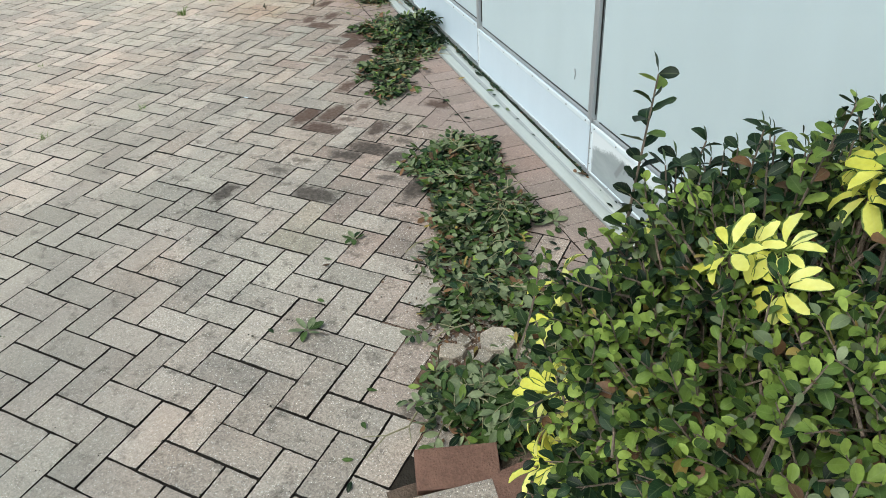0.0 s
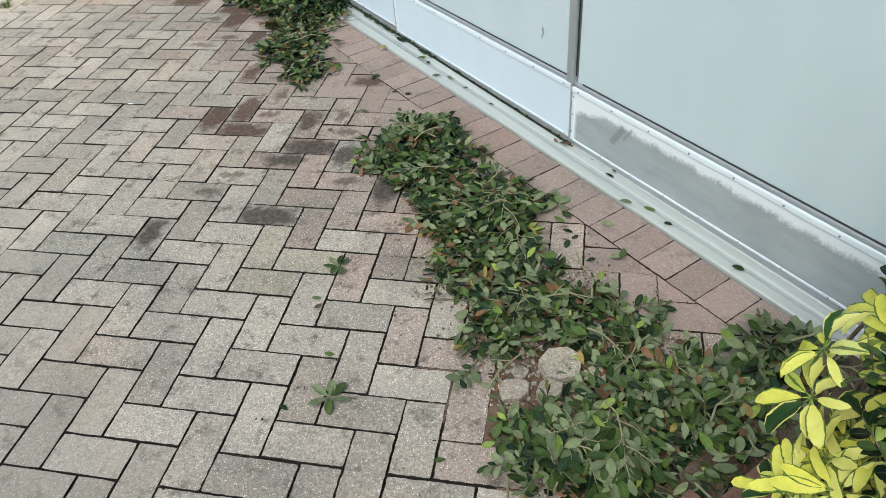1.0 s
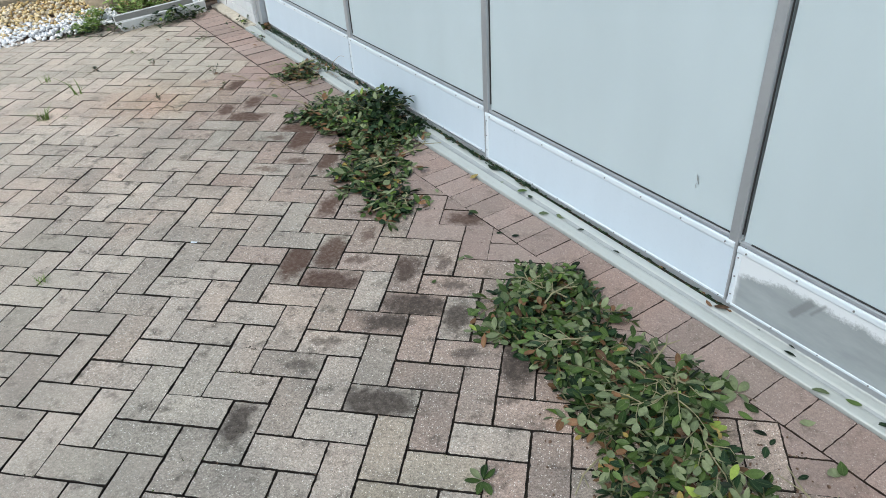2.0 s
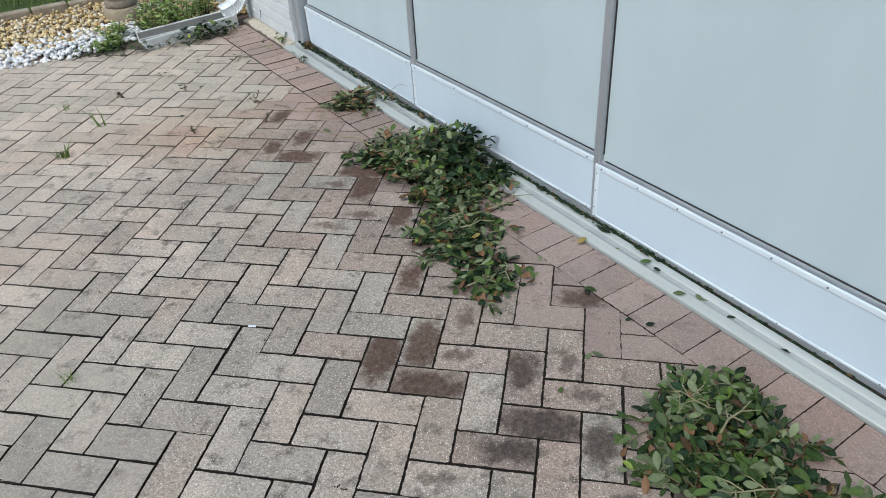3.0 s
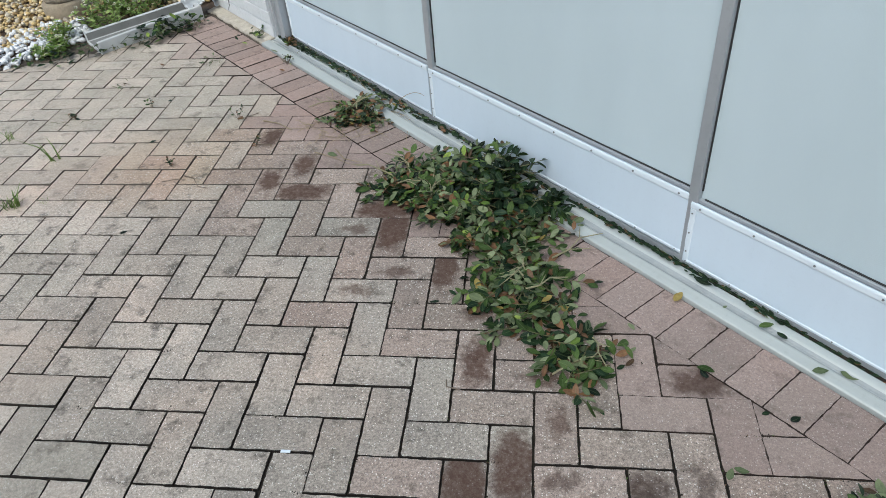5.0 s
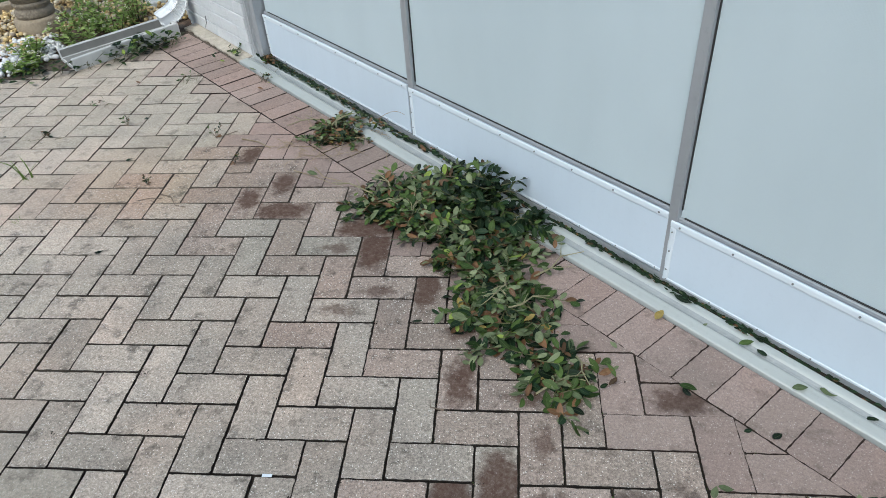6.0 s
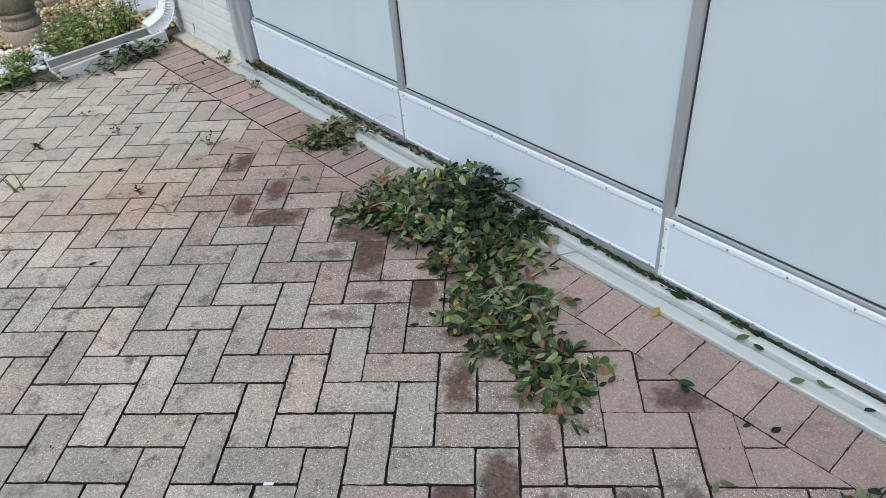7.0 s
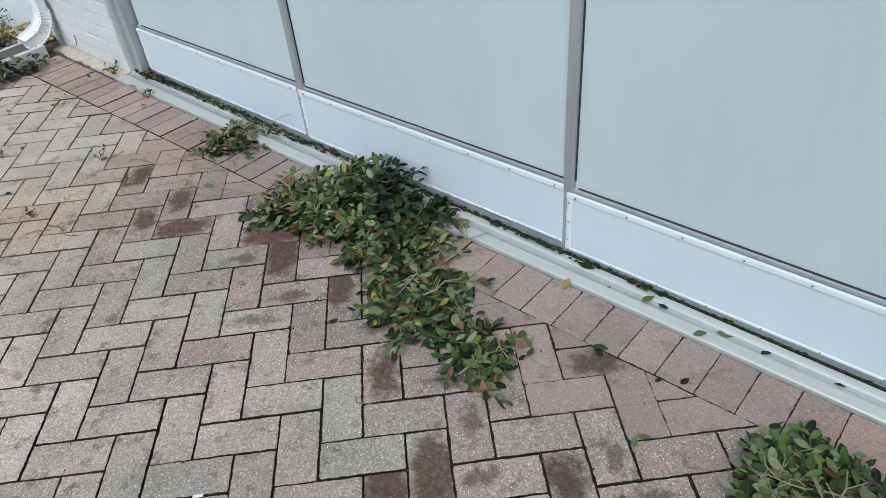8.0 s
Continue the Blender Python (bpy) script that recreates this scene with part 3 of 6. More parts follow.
def leaf_pile(poly, count, height, seed, label, odds, mounds=(), parts=120, size=0.043, dry=0, ground=0.002, holes=(), long_twigs=8, fresh=(), shoots=()):
    """Hedge clippings swept into a heap: loose leaves and cut shoots in layers; the uppermost leaves and twigs lie free."""
    r = random.Random(seed)
    xs, ys = [p[0] for p in poly], [p[1] for p in poly]
    out, twigs = [], []

    def heap(s, n):
        h = height * min(1.0, rim(poly, s, n) / 0.09)
        for ms, mn, mr, mh in mounds:
            h = max(h, mh * max(0.0, 1 - math.hypot(s - ms, n - mn) / mr) ** 0.7)
        return h

    while len(out) < count:
        s, n = r.uniform(min(xs), max(xs)), r.uniform(min(ys), max(ys))
        if not inside(poly, s, n) or rim(poly, s, n) < 0.033 or (noise.noise(Vector((s * 11, n * 11, seed))) < -0.36 and not any(math.hypot(s - a, n - c) < d for a, c, d, e in mounds)) or any(math.hypot(s - a, n - c) < d for a, c, d in holes):
            continue
        h = heap(s, n)
        z = ground + 0.003 + h * r.random()
        if n < 0.115:
            z += 0.018
        ang = r.uniform(0, 2 * math.pi)
        flat = Vector((math.cos(ang), math.sin(ang), r.gauss(0.0, 0.08 + 0.5 * h)))
        up = Vector((r.gauss(0, 0.42), r.gauss(0, 0.42), 1))
        deep = any(math.hypot(s - a, n - c) < d for a, c, d in fresh)
        mix = [12, 3.0, 0.3, 0, 0, 0] if deep else odds
        if r.random() < (0.5 if deep else 0.22):
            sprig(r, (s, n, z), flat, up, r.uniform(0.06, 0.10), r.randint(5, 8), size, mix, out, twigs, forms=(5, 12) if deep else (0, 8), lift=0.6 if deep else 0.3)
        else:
            # Lower leaves take dark tints, the heap's inner shade put into colour.
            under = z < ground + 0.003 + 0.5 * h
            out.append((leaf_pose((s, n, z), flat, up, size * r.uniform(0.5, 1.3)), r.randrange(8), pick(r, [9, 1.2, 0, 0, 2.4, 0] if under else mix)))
    kept = []
    for m, f, t in out:
        low = min((m @ p).z for p in LEAF_FORMS[f][0])
        floor = ground + (0.02 if -0.02 < m.translation.y < 0.115 else 0.0)
        if low < floor:
            m = Matrix.Translation((0, 0, floor - low + r.uniform(0, 0.004))) @ m
        if m.translation.y > 0.03 or m.translation.z > 0.05:
            kept.append((m, f, t))
    root = empty("leaf_pile", WALL, label, "leaf pile", "heaps of hedge clippings")
    kept.sort(key=lambda q: -q[0].translation.z)
    every = max(1, len(kept) // (2 * parts))
    top = kept[:parts * every:every]
    chosen = set(id(q) for q in top)
    b = Batch()
    for q in kept:
        if id(q) not in chosen:
            batch_leaf(b, *q)
    # A dark base layer imitates shade in the gaps between leaves.
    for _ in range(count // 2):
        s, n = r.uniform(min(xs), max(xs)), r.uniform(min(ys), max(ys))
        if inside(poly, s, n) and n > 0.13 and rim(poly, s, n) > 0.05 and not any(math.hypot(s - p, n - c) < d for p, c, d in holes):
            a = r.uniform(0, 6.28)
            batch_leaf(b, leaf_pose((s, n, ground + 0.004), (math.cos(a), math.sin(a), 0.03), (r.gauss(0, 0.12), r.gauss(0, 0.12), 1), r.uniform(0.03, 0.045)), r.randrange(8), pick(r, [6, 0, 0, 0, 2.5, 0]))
    for _ in range(count // 3):
        s, n = r.uniform(min(xs), max(xs)), r.uniform(min(ys), max(ys))
        if inside(poly, s, n) and n > 0.13 and rim(poly, s, n) > 0.02:
            a = r.uniform(0, 6.28)
            batch_leaf(b, leaf_pose((s, n, ground + 0.004), (math.cos(a), math.sin(a), r.gauss(0, 0.15)), (r.gauss(0, 0.3), r.gauss(0, 0.3), 1), r.uniform(0.008, 0.022)), r.randrange(8), 4)
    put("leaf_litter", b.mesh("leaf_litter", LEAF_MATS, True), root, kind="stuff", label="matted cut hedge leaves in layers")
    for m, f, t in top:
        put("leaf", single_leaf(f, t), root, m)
    tb = Batch()
    for pts, rad in twigs:
        pts = [Vector((p.x, p.y, max(p.z, ground + 0.003))) for p in pts]
        tb.add(*tube_arrays(pts, rad, 4))
    for _ in range(dry):
        s, n = r.choice(poly)
        s, n = s + r.gauss(0, 0.05), n + abs(r.gauss(0, 0.04))
        a = r.uniform(0, 6.28)
        l = r.uniform(0.04, 0.12)
        p = [Vector((s + math.cos(a) * l * t, n + math.sin(a) * l * t, 0.006 + 0.02 * t * (1 - t))) for t in (0, 0.5, 1)]
        tb.add(*tube_arrays(p, [0.0012, 0.001, 0.0006], 3), mat=1)
    for _ in range(long_twigs):
        while True:
            s, n = r.uniform(min(xs), max(xs)), r.uniform(min(ys), max(ys))
            if inside(poly, s, n) and n > 0.16:
                break
        a, l, z = r.uniform(0, 6.28), r.uniform(0.10, 0.20), heap(s, n) * 0.95 + 0.012
        way, side = Vector((math.cos(a), math.sin(a), 0)), Vector((-math.sin(a), math.cos(a), 0))
        p = [Vector((s, n, z)) + way * l * t + side * l * r.uniform(-0.10, 0.10) * (t > 0) + Vector((0, 0, 0.012 * math.sin(3 * t))) for t in (0, 0.3, 0.6, 1.0)]
        tw = Batch()
        tw.add(*tube_arrays(p, [0.0030, 0.0026, 0.0021, 0.0014], 6))
        for t in (1, 2):
            q = p[t] + (way + side * r.choice((-1, 1))) * l * 0.22 + Vector((0, 0, 0.008))
            tw.add(*tube_arrays([p[t], q], [0.0018, 0.0010], 5))
        put("twig", tw.mesh("twig", [M_PALE_TWIG]), root, label="pale forked cut twig")
    for s, n, lift, heading, length, big in shoots:
        cut_shoot(r, root, (s, n, ground + 0.7 * lift), radians(heading), length, 0.86 * big, [2.4, 4.5, 4.5, 0, 0.3, 0])
    put("twig_tangle", tb.mesh("twig_tangle", [M_STALK, M_DRY]), root, kind="stuff", label="thin green-brown cut twigs")
    return root


# ---- ground ----
def sheet(name, outline, z, mat, label, category, m=None, cells=1, rough=0.0):
    """A ground sheet over a rectangle (x0, y0, x1, y1), gently uneven."""
    x0, y0, x1, y1 = outline
    verts = [(x0 + (x1 - x0) * i / cells, y0 + (y1 - y0) * j / cells, z) for j in range(cells + 1) for i in range(cells + 1)]
    if rough:
        verts = [(x, y, z + rough * noise.fractal(Vector((x * 5, y * 5, 3)), 1.0, 2.0, 4)) for x, y, z in verts]
    c = cells + 1
    faces = [(j * c + i, j * c + i + 1, (j + 1) * c + i + 1, (j + 1) * c + i) for j in range(cells) for i in range(cells)]
    return put(name, mesh_of(name, verts, faces, mat, smooth=True), None, m, label, category, kind="structure")


sheet("ground", (-600, -600, 600, 600), -0.075, M_LAWN_SOIL, "green-brown earth reaching away under the place", "ground")
sheet("joint_sand", (-8.0, 0.10, 3.30, 7.6), -0.0065, M_SAND, "dark damp sand and dirt in the paver joints", "sand bed", WALL)
sheet("garden_bed", (3.06, -1.5, 4.40, 4.5), -0.012, M_SOIL, "brown soil of the planted bed by the downspout", "garden bed", WALL, 60, 0.008)
sheet("shrub_bed", (-7.9, 0.10, -2.33, 1.12), 0.016, M_SOIL, "brown soil under the clipped shrubs", "garden bed", WALL, 60, 0.012)
sheet("bare_earth", (-2.36, 0.47, -1.73, 1.01), -0.002, M_EARTH, "patch of red-brown earth where pavers are missing", "earth", WALL, 16, 0.003)
sheet("lawn", (4.40, -6.0, 12.0, 10.0), -0.02, M_LAWN_SOIL, "green lawn past the stone edging", "lawn", WALL, 30, 0.02)


# ---- screen wall ----
BAY = 1.19
POST = {i: (i * BAY + 0.012 if i > -1 else i * BAY + 0.016) for i in range(-2, 2)}
screen_wall = empty("wall_screen", WALL, "pale screen cloth wall in grey aluminium framing with white kick plates", "screen wall", kind="structure")
S0, S1 = -3 * BAY, 2 * BAY + 0.004


def sill_lip(s):
    """The sill's outer edge, which runs a little out of true with the wall."""
    return 0.112 + 0.008 * s


def sill_top(n):
    """Height of the sill's upper face."""
    return 0.0085 if n < 0.018 else (0.0175 if n < 0.047 else (0.0085 if n < 0.068 else 0.0118))


def sill_mesh():
    """The ridged sill track, drawn along s; its outer half follows the lip."""
    profile = [(-0.05, -0.01), (-0.05, 0.0108), (0.002, 0.0108), (0.005, 0.0085), (0.017, 0.0085), (0.0195, 0.0155), (0.023, 0.0175), (0.041, 0.0175), (0.045, 0.016),
               (0.049, 0.0115), (0.054, 0.0068), (0.061, 0.0058), (0.067, 0.0078), (0.072, 0.0108), (0.077, 0.0118), (0.106, 0.0100), (0.111, 0.0070), (0.1130, -0.01)]
    k, verts, faces = len(profile), [], []
    ends = (S0 - 1.0, S1 + 0.105)
    for s in ends:
        lip = sill_lip(s) / 0.112
        verts += [(s, n * (lip if n > 0.06 else 1.0), z) for n, z in profile]
    faces = [(j, (j + 1) % k, k + (j + 1) % k, k + j) for j in range(k)] + [tuple(range(k)), tuple(range(2 * k - 1, k - 1, -1))]
    bm = bmesh.new()
    bm.from_mesh(mesh_of("sill", verts, faces, M_SILL))
    return finish(bm, "sill", M_SILL)


put("sill", sill_mesh(), screen_wall, label="dull ridged aluminium sill track")
put("base_rail", extrude_mesh("base_rail", [(-0.045, 0.011), (-0.045, 0.038), (-0.006, 0.038), (-0.006, 0.030), (0.002, 0.030), (0.002, 0.011)], S0 - 1.0, S1 - 0.002, M_ALU), screen_wall, label="grey aluminium base rail")
put("top_beam", box_mesh("top_beam", (S0 - 1.0, -0.05, 2.40), (S1 + 0.08, 0.02, 2.50), M_ALU, 0.004), screen_wall)

# a post runs from its house-side edge at 0 towards -s
post_profile = [(-0.045, -0.031), (-0.045, 0.0), (-0.002, 0.0), (0.0005, -0.0025), (0.0005, -0.0285), (-0.002, -0.031)]


def post_mesh():
    verts = [(s, n, z) for z in (0.012, 2.40) for n, s in post_profile]
    k = len(post_profile)
    faces = [(j, (j + 1) % k, k + (j + 1) % k, k + j) for j in range(k)] + [tuple(range(k - 1, -1, -1)), tuple(range(k, 2 * k))]
    return mesh_of("post", verts, faces, M_ALU)


me_post = post_mesh()
me_spline = box_mesh("spline", (-0.0340, -0.0175, 0.262), (-0.0312, -0.013, 2.399), M_RUBBER)
for i, edge in POST.items():
    post = put("post", me_post, screen_wall, pose(edge, 0, 0, 0, 0.6 if i == -1 else 0.0, 0))
    put("spline", me_spline, post, label="black screen spline along the post")

bm = bmesh.new()
bmesh.ops.create_cone(bm, cap_ends=True, segments=10, radius1=0.0032, radius2=0.0024, depth=0.003)
for v in bm.verts:
    v.co = Vector((v.co.x, v.co.z + 0.0015, v.co.y))
me_screw = finish(bm, "screw", M_SCREW)


def strip_mesh(length, seed):
    """A thin cover strip, a little wavy, with rounded edges; runs along -s from 0."""
    r = random.Random(seed)
    verts, faces, k = [], [], 6
    cells = 24
    ph = r.uniform(0, 6)
    for i in range(cells + 1):
        s = -length * i / cells
        w = 0.0010 * math.sin(i * 0.9 + ph) + r.uniform(-0.0004, 0.0004)
        verts += [(s, 0, -0.011 + w), (s, 0.0016, -0.010 + w), (s, 0.0030, -0.006), (s, 0.0030, 0.006), (s, 0.0016, 0.010 + w * 0.4), (s, 0, 0.011 + w * 0.4)]
    for i in range(cells):
        faces += [(i * k + j, (i + 1) * k + j, (i + 1) * k + j + 1, i * k + j + 1) for j in range(k - 1)]
    faces += [tuple(range(k)), tuple(range(cells * k + k - 1, cells * k - 1, -1))]
    return mesh_of("strip", verts, faces, M_STRIP)


# each bay: its house end, how far the plate sits higher there, and by how many degrees it climbs towards the shrubs
BAYS = {1: (S1 - 0.008, 0.016, 0.0), 0: (POST[1] - 0.010, 0.010, 0.5), -1: (POST[0] - 0.018, 0.001, 0.5), -2: (POST[-1] - 0.036, 0.005, 0.4), -3: (POST[-2] - 0.018, 0.005, 0.4)}
for bay, (head, lift, climb) in BAYS.items():
    dirty = bay == -2
    tail = BAYS[bay - 1][0] + 0.012 if bay > -3 else head - BAY
    length = head - tail
    at = pose(head, 0, lift, 0, climb, 0)
    plate = put("kick_plate", box_mesh("kick_plate", (-length, -0.004, 0.0185), (-0.0005, 0.001, 0.226), M_DIRTY if dirty else M_PANEL), screen_wall, at,
                label="white kick plate filmed with grey dirt below a clean rim" if dirty else "plain white kick plate sheet")
    put("strip", strip_mesh(length, bay * 3 + 20), plate, pose(0, 0.001, 0.216), label="white cover strip along the top")
    put("strip", strip_mesh(length, bay * 3 + 21), plate, pose(0, 0.001, 0.0245) @ Matrix.Diagonal((1, 0.6, 0.42, 1)), label="narrow white cover strip along the foot")
    put("strip", strip_mesh(0.180, bay * 3 + 22), plate, pose(-0.009, 0.001, 0.2055, 0, -90, 0) @ Matrix.Diagonal((1, 1, 0.8, 1)), label="white cover strip down the side")
    for j in range(8):
        put("screw", me_screw, plate, pose(-0.03 - j * (length - 0.06) / 7, 0.0038, 0.216))
    for j in range(9):
        put("screw", me_screw, plate, pose(-0.012 - j * (length - 0.03) / 8, 0.0028, 0.0255) @ Matrix.Scale(0.75, 4))
    for j in range(3):
        put("screw", me_screw, plate, pose(-0.009, 0.0038, 0.060 + 0.066 * j) @ Matrix.Scale(0.85, 4))
    put("chair_rail", extrude_mesh("chair_rail", [(-0.043, 0.2265), (-0.043, 0.237), (-0.009, 0.237), (-0.006, 0.2355), (-0.006, 0.2265)], -length - 0.012, 0.0, M_ALU), screen_wall, at, label="grey aluminium rail above the kick plate")
    put("spline", box_mesh("spline", (-length + 0.003, -0.0175, 0.2372), (-0.028, -0.013, 0.2400), M_RUBBER), screen_wall, at, label="black screen spline along the rail")
    put("screen_cloth", box_mesh("screen_cloth", (-length - 0.008, -0.020, 0.2365), (-0.003, -0.018, 2.37), M_SCREEN), screen_wall, at, label="close-woven pale grey screen cloth")
    put("backing", box_mesh("backing", (tail + 0.004, -0.060, 0.02), (head + 0.004, -0.052, 2.40), M_PANEL), screen_wall)

# scuffed tear in the cloth of the third bay
r = random.Random(5)
b = Batch()
for i in range(5):
    a = r.uniform(1.0, 2.2)
    p = Vector((-1.028 + r.uniform(-0.006, 0.006), -0.0165, 0.35 + r.uniform(-0.02, 0.015)))
    q = Vector((math.cos(a) * 0.012, 0.002, math.sin(a) * 0.018))
    b.add(*tube_arrays([p, p + q * 0.5 + Vector((0.002, 0.001, 0)), p + q], [0.0016, 0.0012, 0.0005], 4))
put("frayed_threads", b.mesh("frayed_threads", [M_ALU]), screen_wall, label="small frayed scuff of grey threads", kind="stuff")

# ---- corner post and the painted brick house ----
prof = []
for s, n in ((0.0, -0.05), (0.0, 0.036), (0.012, 0.046), (0.028, 0.046), (0.032, 0.036), (0.048, 0.036), (0.052, 0.046), (0.068, 0.046), (0.072, 0.036), (0.085, 0.036), (0.095, 0.03), (0.095, -0.05)):
    prof.append((s + S1 + 0.004, n))
k = len(prof)
put("corner_post", mesh_of("corner_post", [(s, n, z) for z in (0.013, 2.40) for s, n in prof],
                           [(j, (j + 1) % k, k + (j + 1) % k, k + j) for j in range(k)] + [tuple(range(k - 1, -1, -1)), tuple(range(k, 2 * k))], M_ALU), screen_wall, label="wide fluted grey corner post")

HS0, HS1, HN = S1 + 0.10, 3.29, 0.058
house_wall = empty("wall_house", WALL, "white-painted brick house wall beside the screen", "house wall", kind="structure")
put("core", box_mesh("core", (HS0, -3.0, -0.05), (HS1 - 0.006, HN - 0.0065, 2.62), M_MORTAR), house_wall, label="painted mortar between the bricks")


def footing_mesh():
    """A ledge of crumbling concrete: uneven along its outer edge and over its top."""
    cells, rows = 44, 5
    s0, s1, n0 = HS0 + 0.008, HS1 - 0.09, HN - 0.01
    verts, faces = [], []
    for i in range(cells + 1):
        q = s0 + (s1 - s0) * i / cells
        out = 0.122 + 0.012 * noise.fractal(Vector((q * 14, 2, 5)), 1.0, 2.0, 4)
        for j in range(rows):
            n = n0 + (out - n0) * j / (rows - 1)
            verts.append((q, n, 0.012 - 0.010 * (j / (rows - 1)) ** 2 + 0.004 * noise.fractal(Vector((q * 30, n * 30, 1)), 1.0, 2.0, 3)))
        verts.append((q, out + 0.002, -0.04))
    k = rows + 1
    for i in range(cells):
        faces += [(i * k + j, (i + 1) * k + j, (i + 1) * k + j + 1, i * k + j + 1) for j in range(rows)]
    faces += [tuple(range(k)), tuple(range(cells * k + k - 1, cells * k - 1, -1))]
    return mesh_of("footing", verts, faces, M_FOOTING)


put("footing", footing_mesh(), house_wall, label="crumbling buff concrete footing ledge")

# ---- downspout and splash block ----
spout = empty("downspout", WALL, "white ridged metal downspout with a turned-out elbow", "downspout")


def ring(c, tilt, w, d):
    """A rounded rectangle across the spout; tilt 0 looks down, 90 looks out along n."""
    out = []
    for sx, sy in ((1, 1), (-1, 1), (-1, -1), (1, -1)):
        for q in (0, 1):
            ax = sx * (w / 2 - (0.012 if (q == 0) == (sx * sy > 0) else 0.0))
            ay = sy * (d / 2 - (0.0 if (q == 0) == (sx * sy > 0) else 0.012))
            t = radians(tilt)
            out.append((c[0] + ax, c[1] + ay * math.cos(t), c[2] + ay * math.sin(t)))
    return out


def loft(rings, mat, name):
    k = len(rings[0])
    verts = [v for r_ in rings for v in r_]
    faces = [(i * k + j, i * k + (j + 1) % k, (i + 1) * k + (j + 1) % k, (i + 1) * k + j) for i in range(len(rings) - 1) for j in range(k)]
    return mesh_of(name, verts, faces, mat)


PS, PN = 3.185, 0.108
put("pipe", loft([ring((PS, PN, 2.5), 0, 0.080, 0.060), ring((PS, PN, 0.213), 0, 0.080, 0.060)], M_WHITE_METAL, "pipe"), spout)
rings, R = [], 0.125
for i in range(31):
    a = 72 * i / 30
    g = 1.05 + (0.09 if i % 3 == 1 else 0.0)
    rings.append(ring((PS, PN + R * (1 - math.cos(radians(a))), 0.218 - R * math.sin(radians(a))), a, (0.084 + 0.014 * i / 30) * g, (0.064 + 0.016 * i / 30) * g))
a = radians(72)
rings.append(ring((PS, rings and PN + R * (1 - math.cos(a)) + 0.06 * math.sin(a), 0.218 - R * math.sin(a) - 0.06 * math.cos(a)), 72, 0.102, 0.084))
inner = [ring((PS, PN + R * (1 - math.cos(a)) + 0.059 * math.sin(a), 0.218 - R * math.sin(a) - 0.059 * math.cos(a)), 72, 0.097, 0.079),
         ring((PS, PN + R * (1 - math.cos(a)), 0.218 - R * math.sin(a)), 72, 0.092, 0.074)]
put("elbow", loft(rings + inner, M_WHITE_METAL, "elbow"), spout, label="crimped white elbow turned outwards")


def splash_block_mesh():
    """A cast trough, shut at the back, open and wider at the front."""
    bm = bmesh.new()
    n0, n1, w0, w1, h0, h1, t = 0.0, 0.60, 0.088, 0.112, 0.080, 0.066, 0.022
    outer = [(-w0, n0, 0), (w0, n0, 0), (w1, n1, 0), (-w1, n1, 0)]
    v = [bm.verts.new(p) for p in outer]
    vt = [bm.verts.new((x, y, h0 if y == n0 else h1)) for x, y, _ in outer]
    it = [bm.verts.new(p) for p in ((-w0 + t, n0 + t, h0), (w0 - t, n0 + t, h0), (w1 - t, n1, h1), (-w1 + t, n1, h1))]
    ib = [bm.verts.new(p) for p in ((-w0 + t + 0.006, n0 + t + 0.01, 0.034), (w0 - t - 0.006, n0 + t + 0.01, 0.034), (w1 - t - 0.006, n1, 0.022), (-w1 + t + 0.006, n1, 0.022))]
    f = bm.faces.new
    f((v[3], v[2], v[1], v[0]))
    f((v[0], v[1], vt[1], vt[0])), f((v[1], v[2], vt[2], vt[1])), f((v[3], v[0], vt[0], vt[3]))
    f((v[2], v[3], ib[3], ib[2])), f((v[2], ib[2], it[2], vt[2])), f((v[3], vt[3], it[3], ib[3]))
    f((vt[0], vt[1], it[1], it[0])), f((vt[1], vt[2], it[2], it[1])), f((vt[3], vt[0], it[0], it[3]))
    for q in ((it[0], it[1], ib[1], ib[0]), (it[1], it[2], ib[2], ib[1]), (it[3], it[0], ib[0], ib[3])):
        f(q).material_index = 1
    f((ib[0], ib[1], ib[2], ib[3])).material_index = 1
    bmesh.ops.bevel(bm, geom=bm.edges[:], offset=0.004, segments=2, profile=0.6, affect="EDGES")
    return finish(bm, "splash_block", [M_CONCRETE, M_WET])


put("splash_block", splash_block_mesh(), None, WALL @ pose(3.178, 0.195, -0.004, 0, 0, 3), "grey cast concrete splash block under the downspout", "splash block")

# ---- urn, stones and edging of the garden bed ----
urn = empty("garden_urn", WALL @ pose(3.86, 0.74, -0.01, 0, 0, 20), "weathered cast-stone garden urn on a squat base", "urn")
put("plinth", lathe_mesh("plinth", [(0.125, 0.0), (0.128, 0.01), (0.128, 0.085), (0.120, 0.095), (0.105, 0.10)], M_EDGING), urn, label="tan stone plinth")
put("stem", lathe_mesh("stem", [(0.10, 0.098), (0.107, 0.11), (0.107, 0.135), (0.098, 0.145), (0.092, 0.15), (0.098, 0.162), (0.105, 0.172), (0.105, 0.182), (0.097, 0.19)], M_URN), urn)
put("bowl", lathe_mesh("bowl", [(0.095, 0.188), (0.115, 0.22), (0.14, 0.28), (0.165, 0.36), (0.175, 0.43), (0.19, 0.45), (0.19, 0.47), (0.165, 0.47), (0.15, 0.40), (0.02, 0.38)], M_URN), urn)


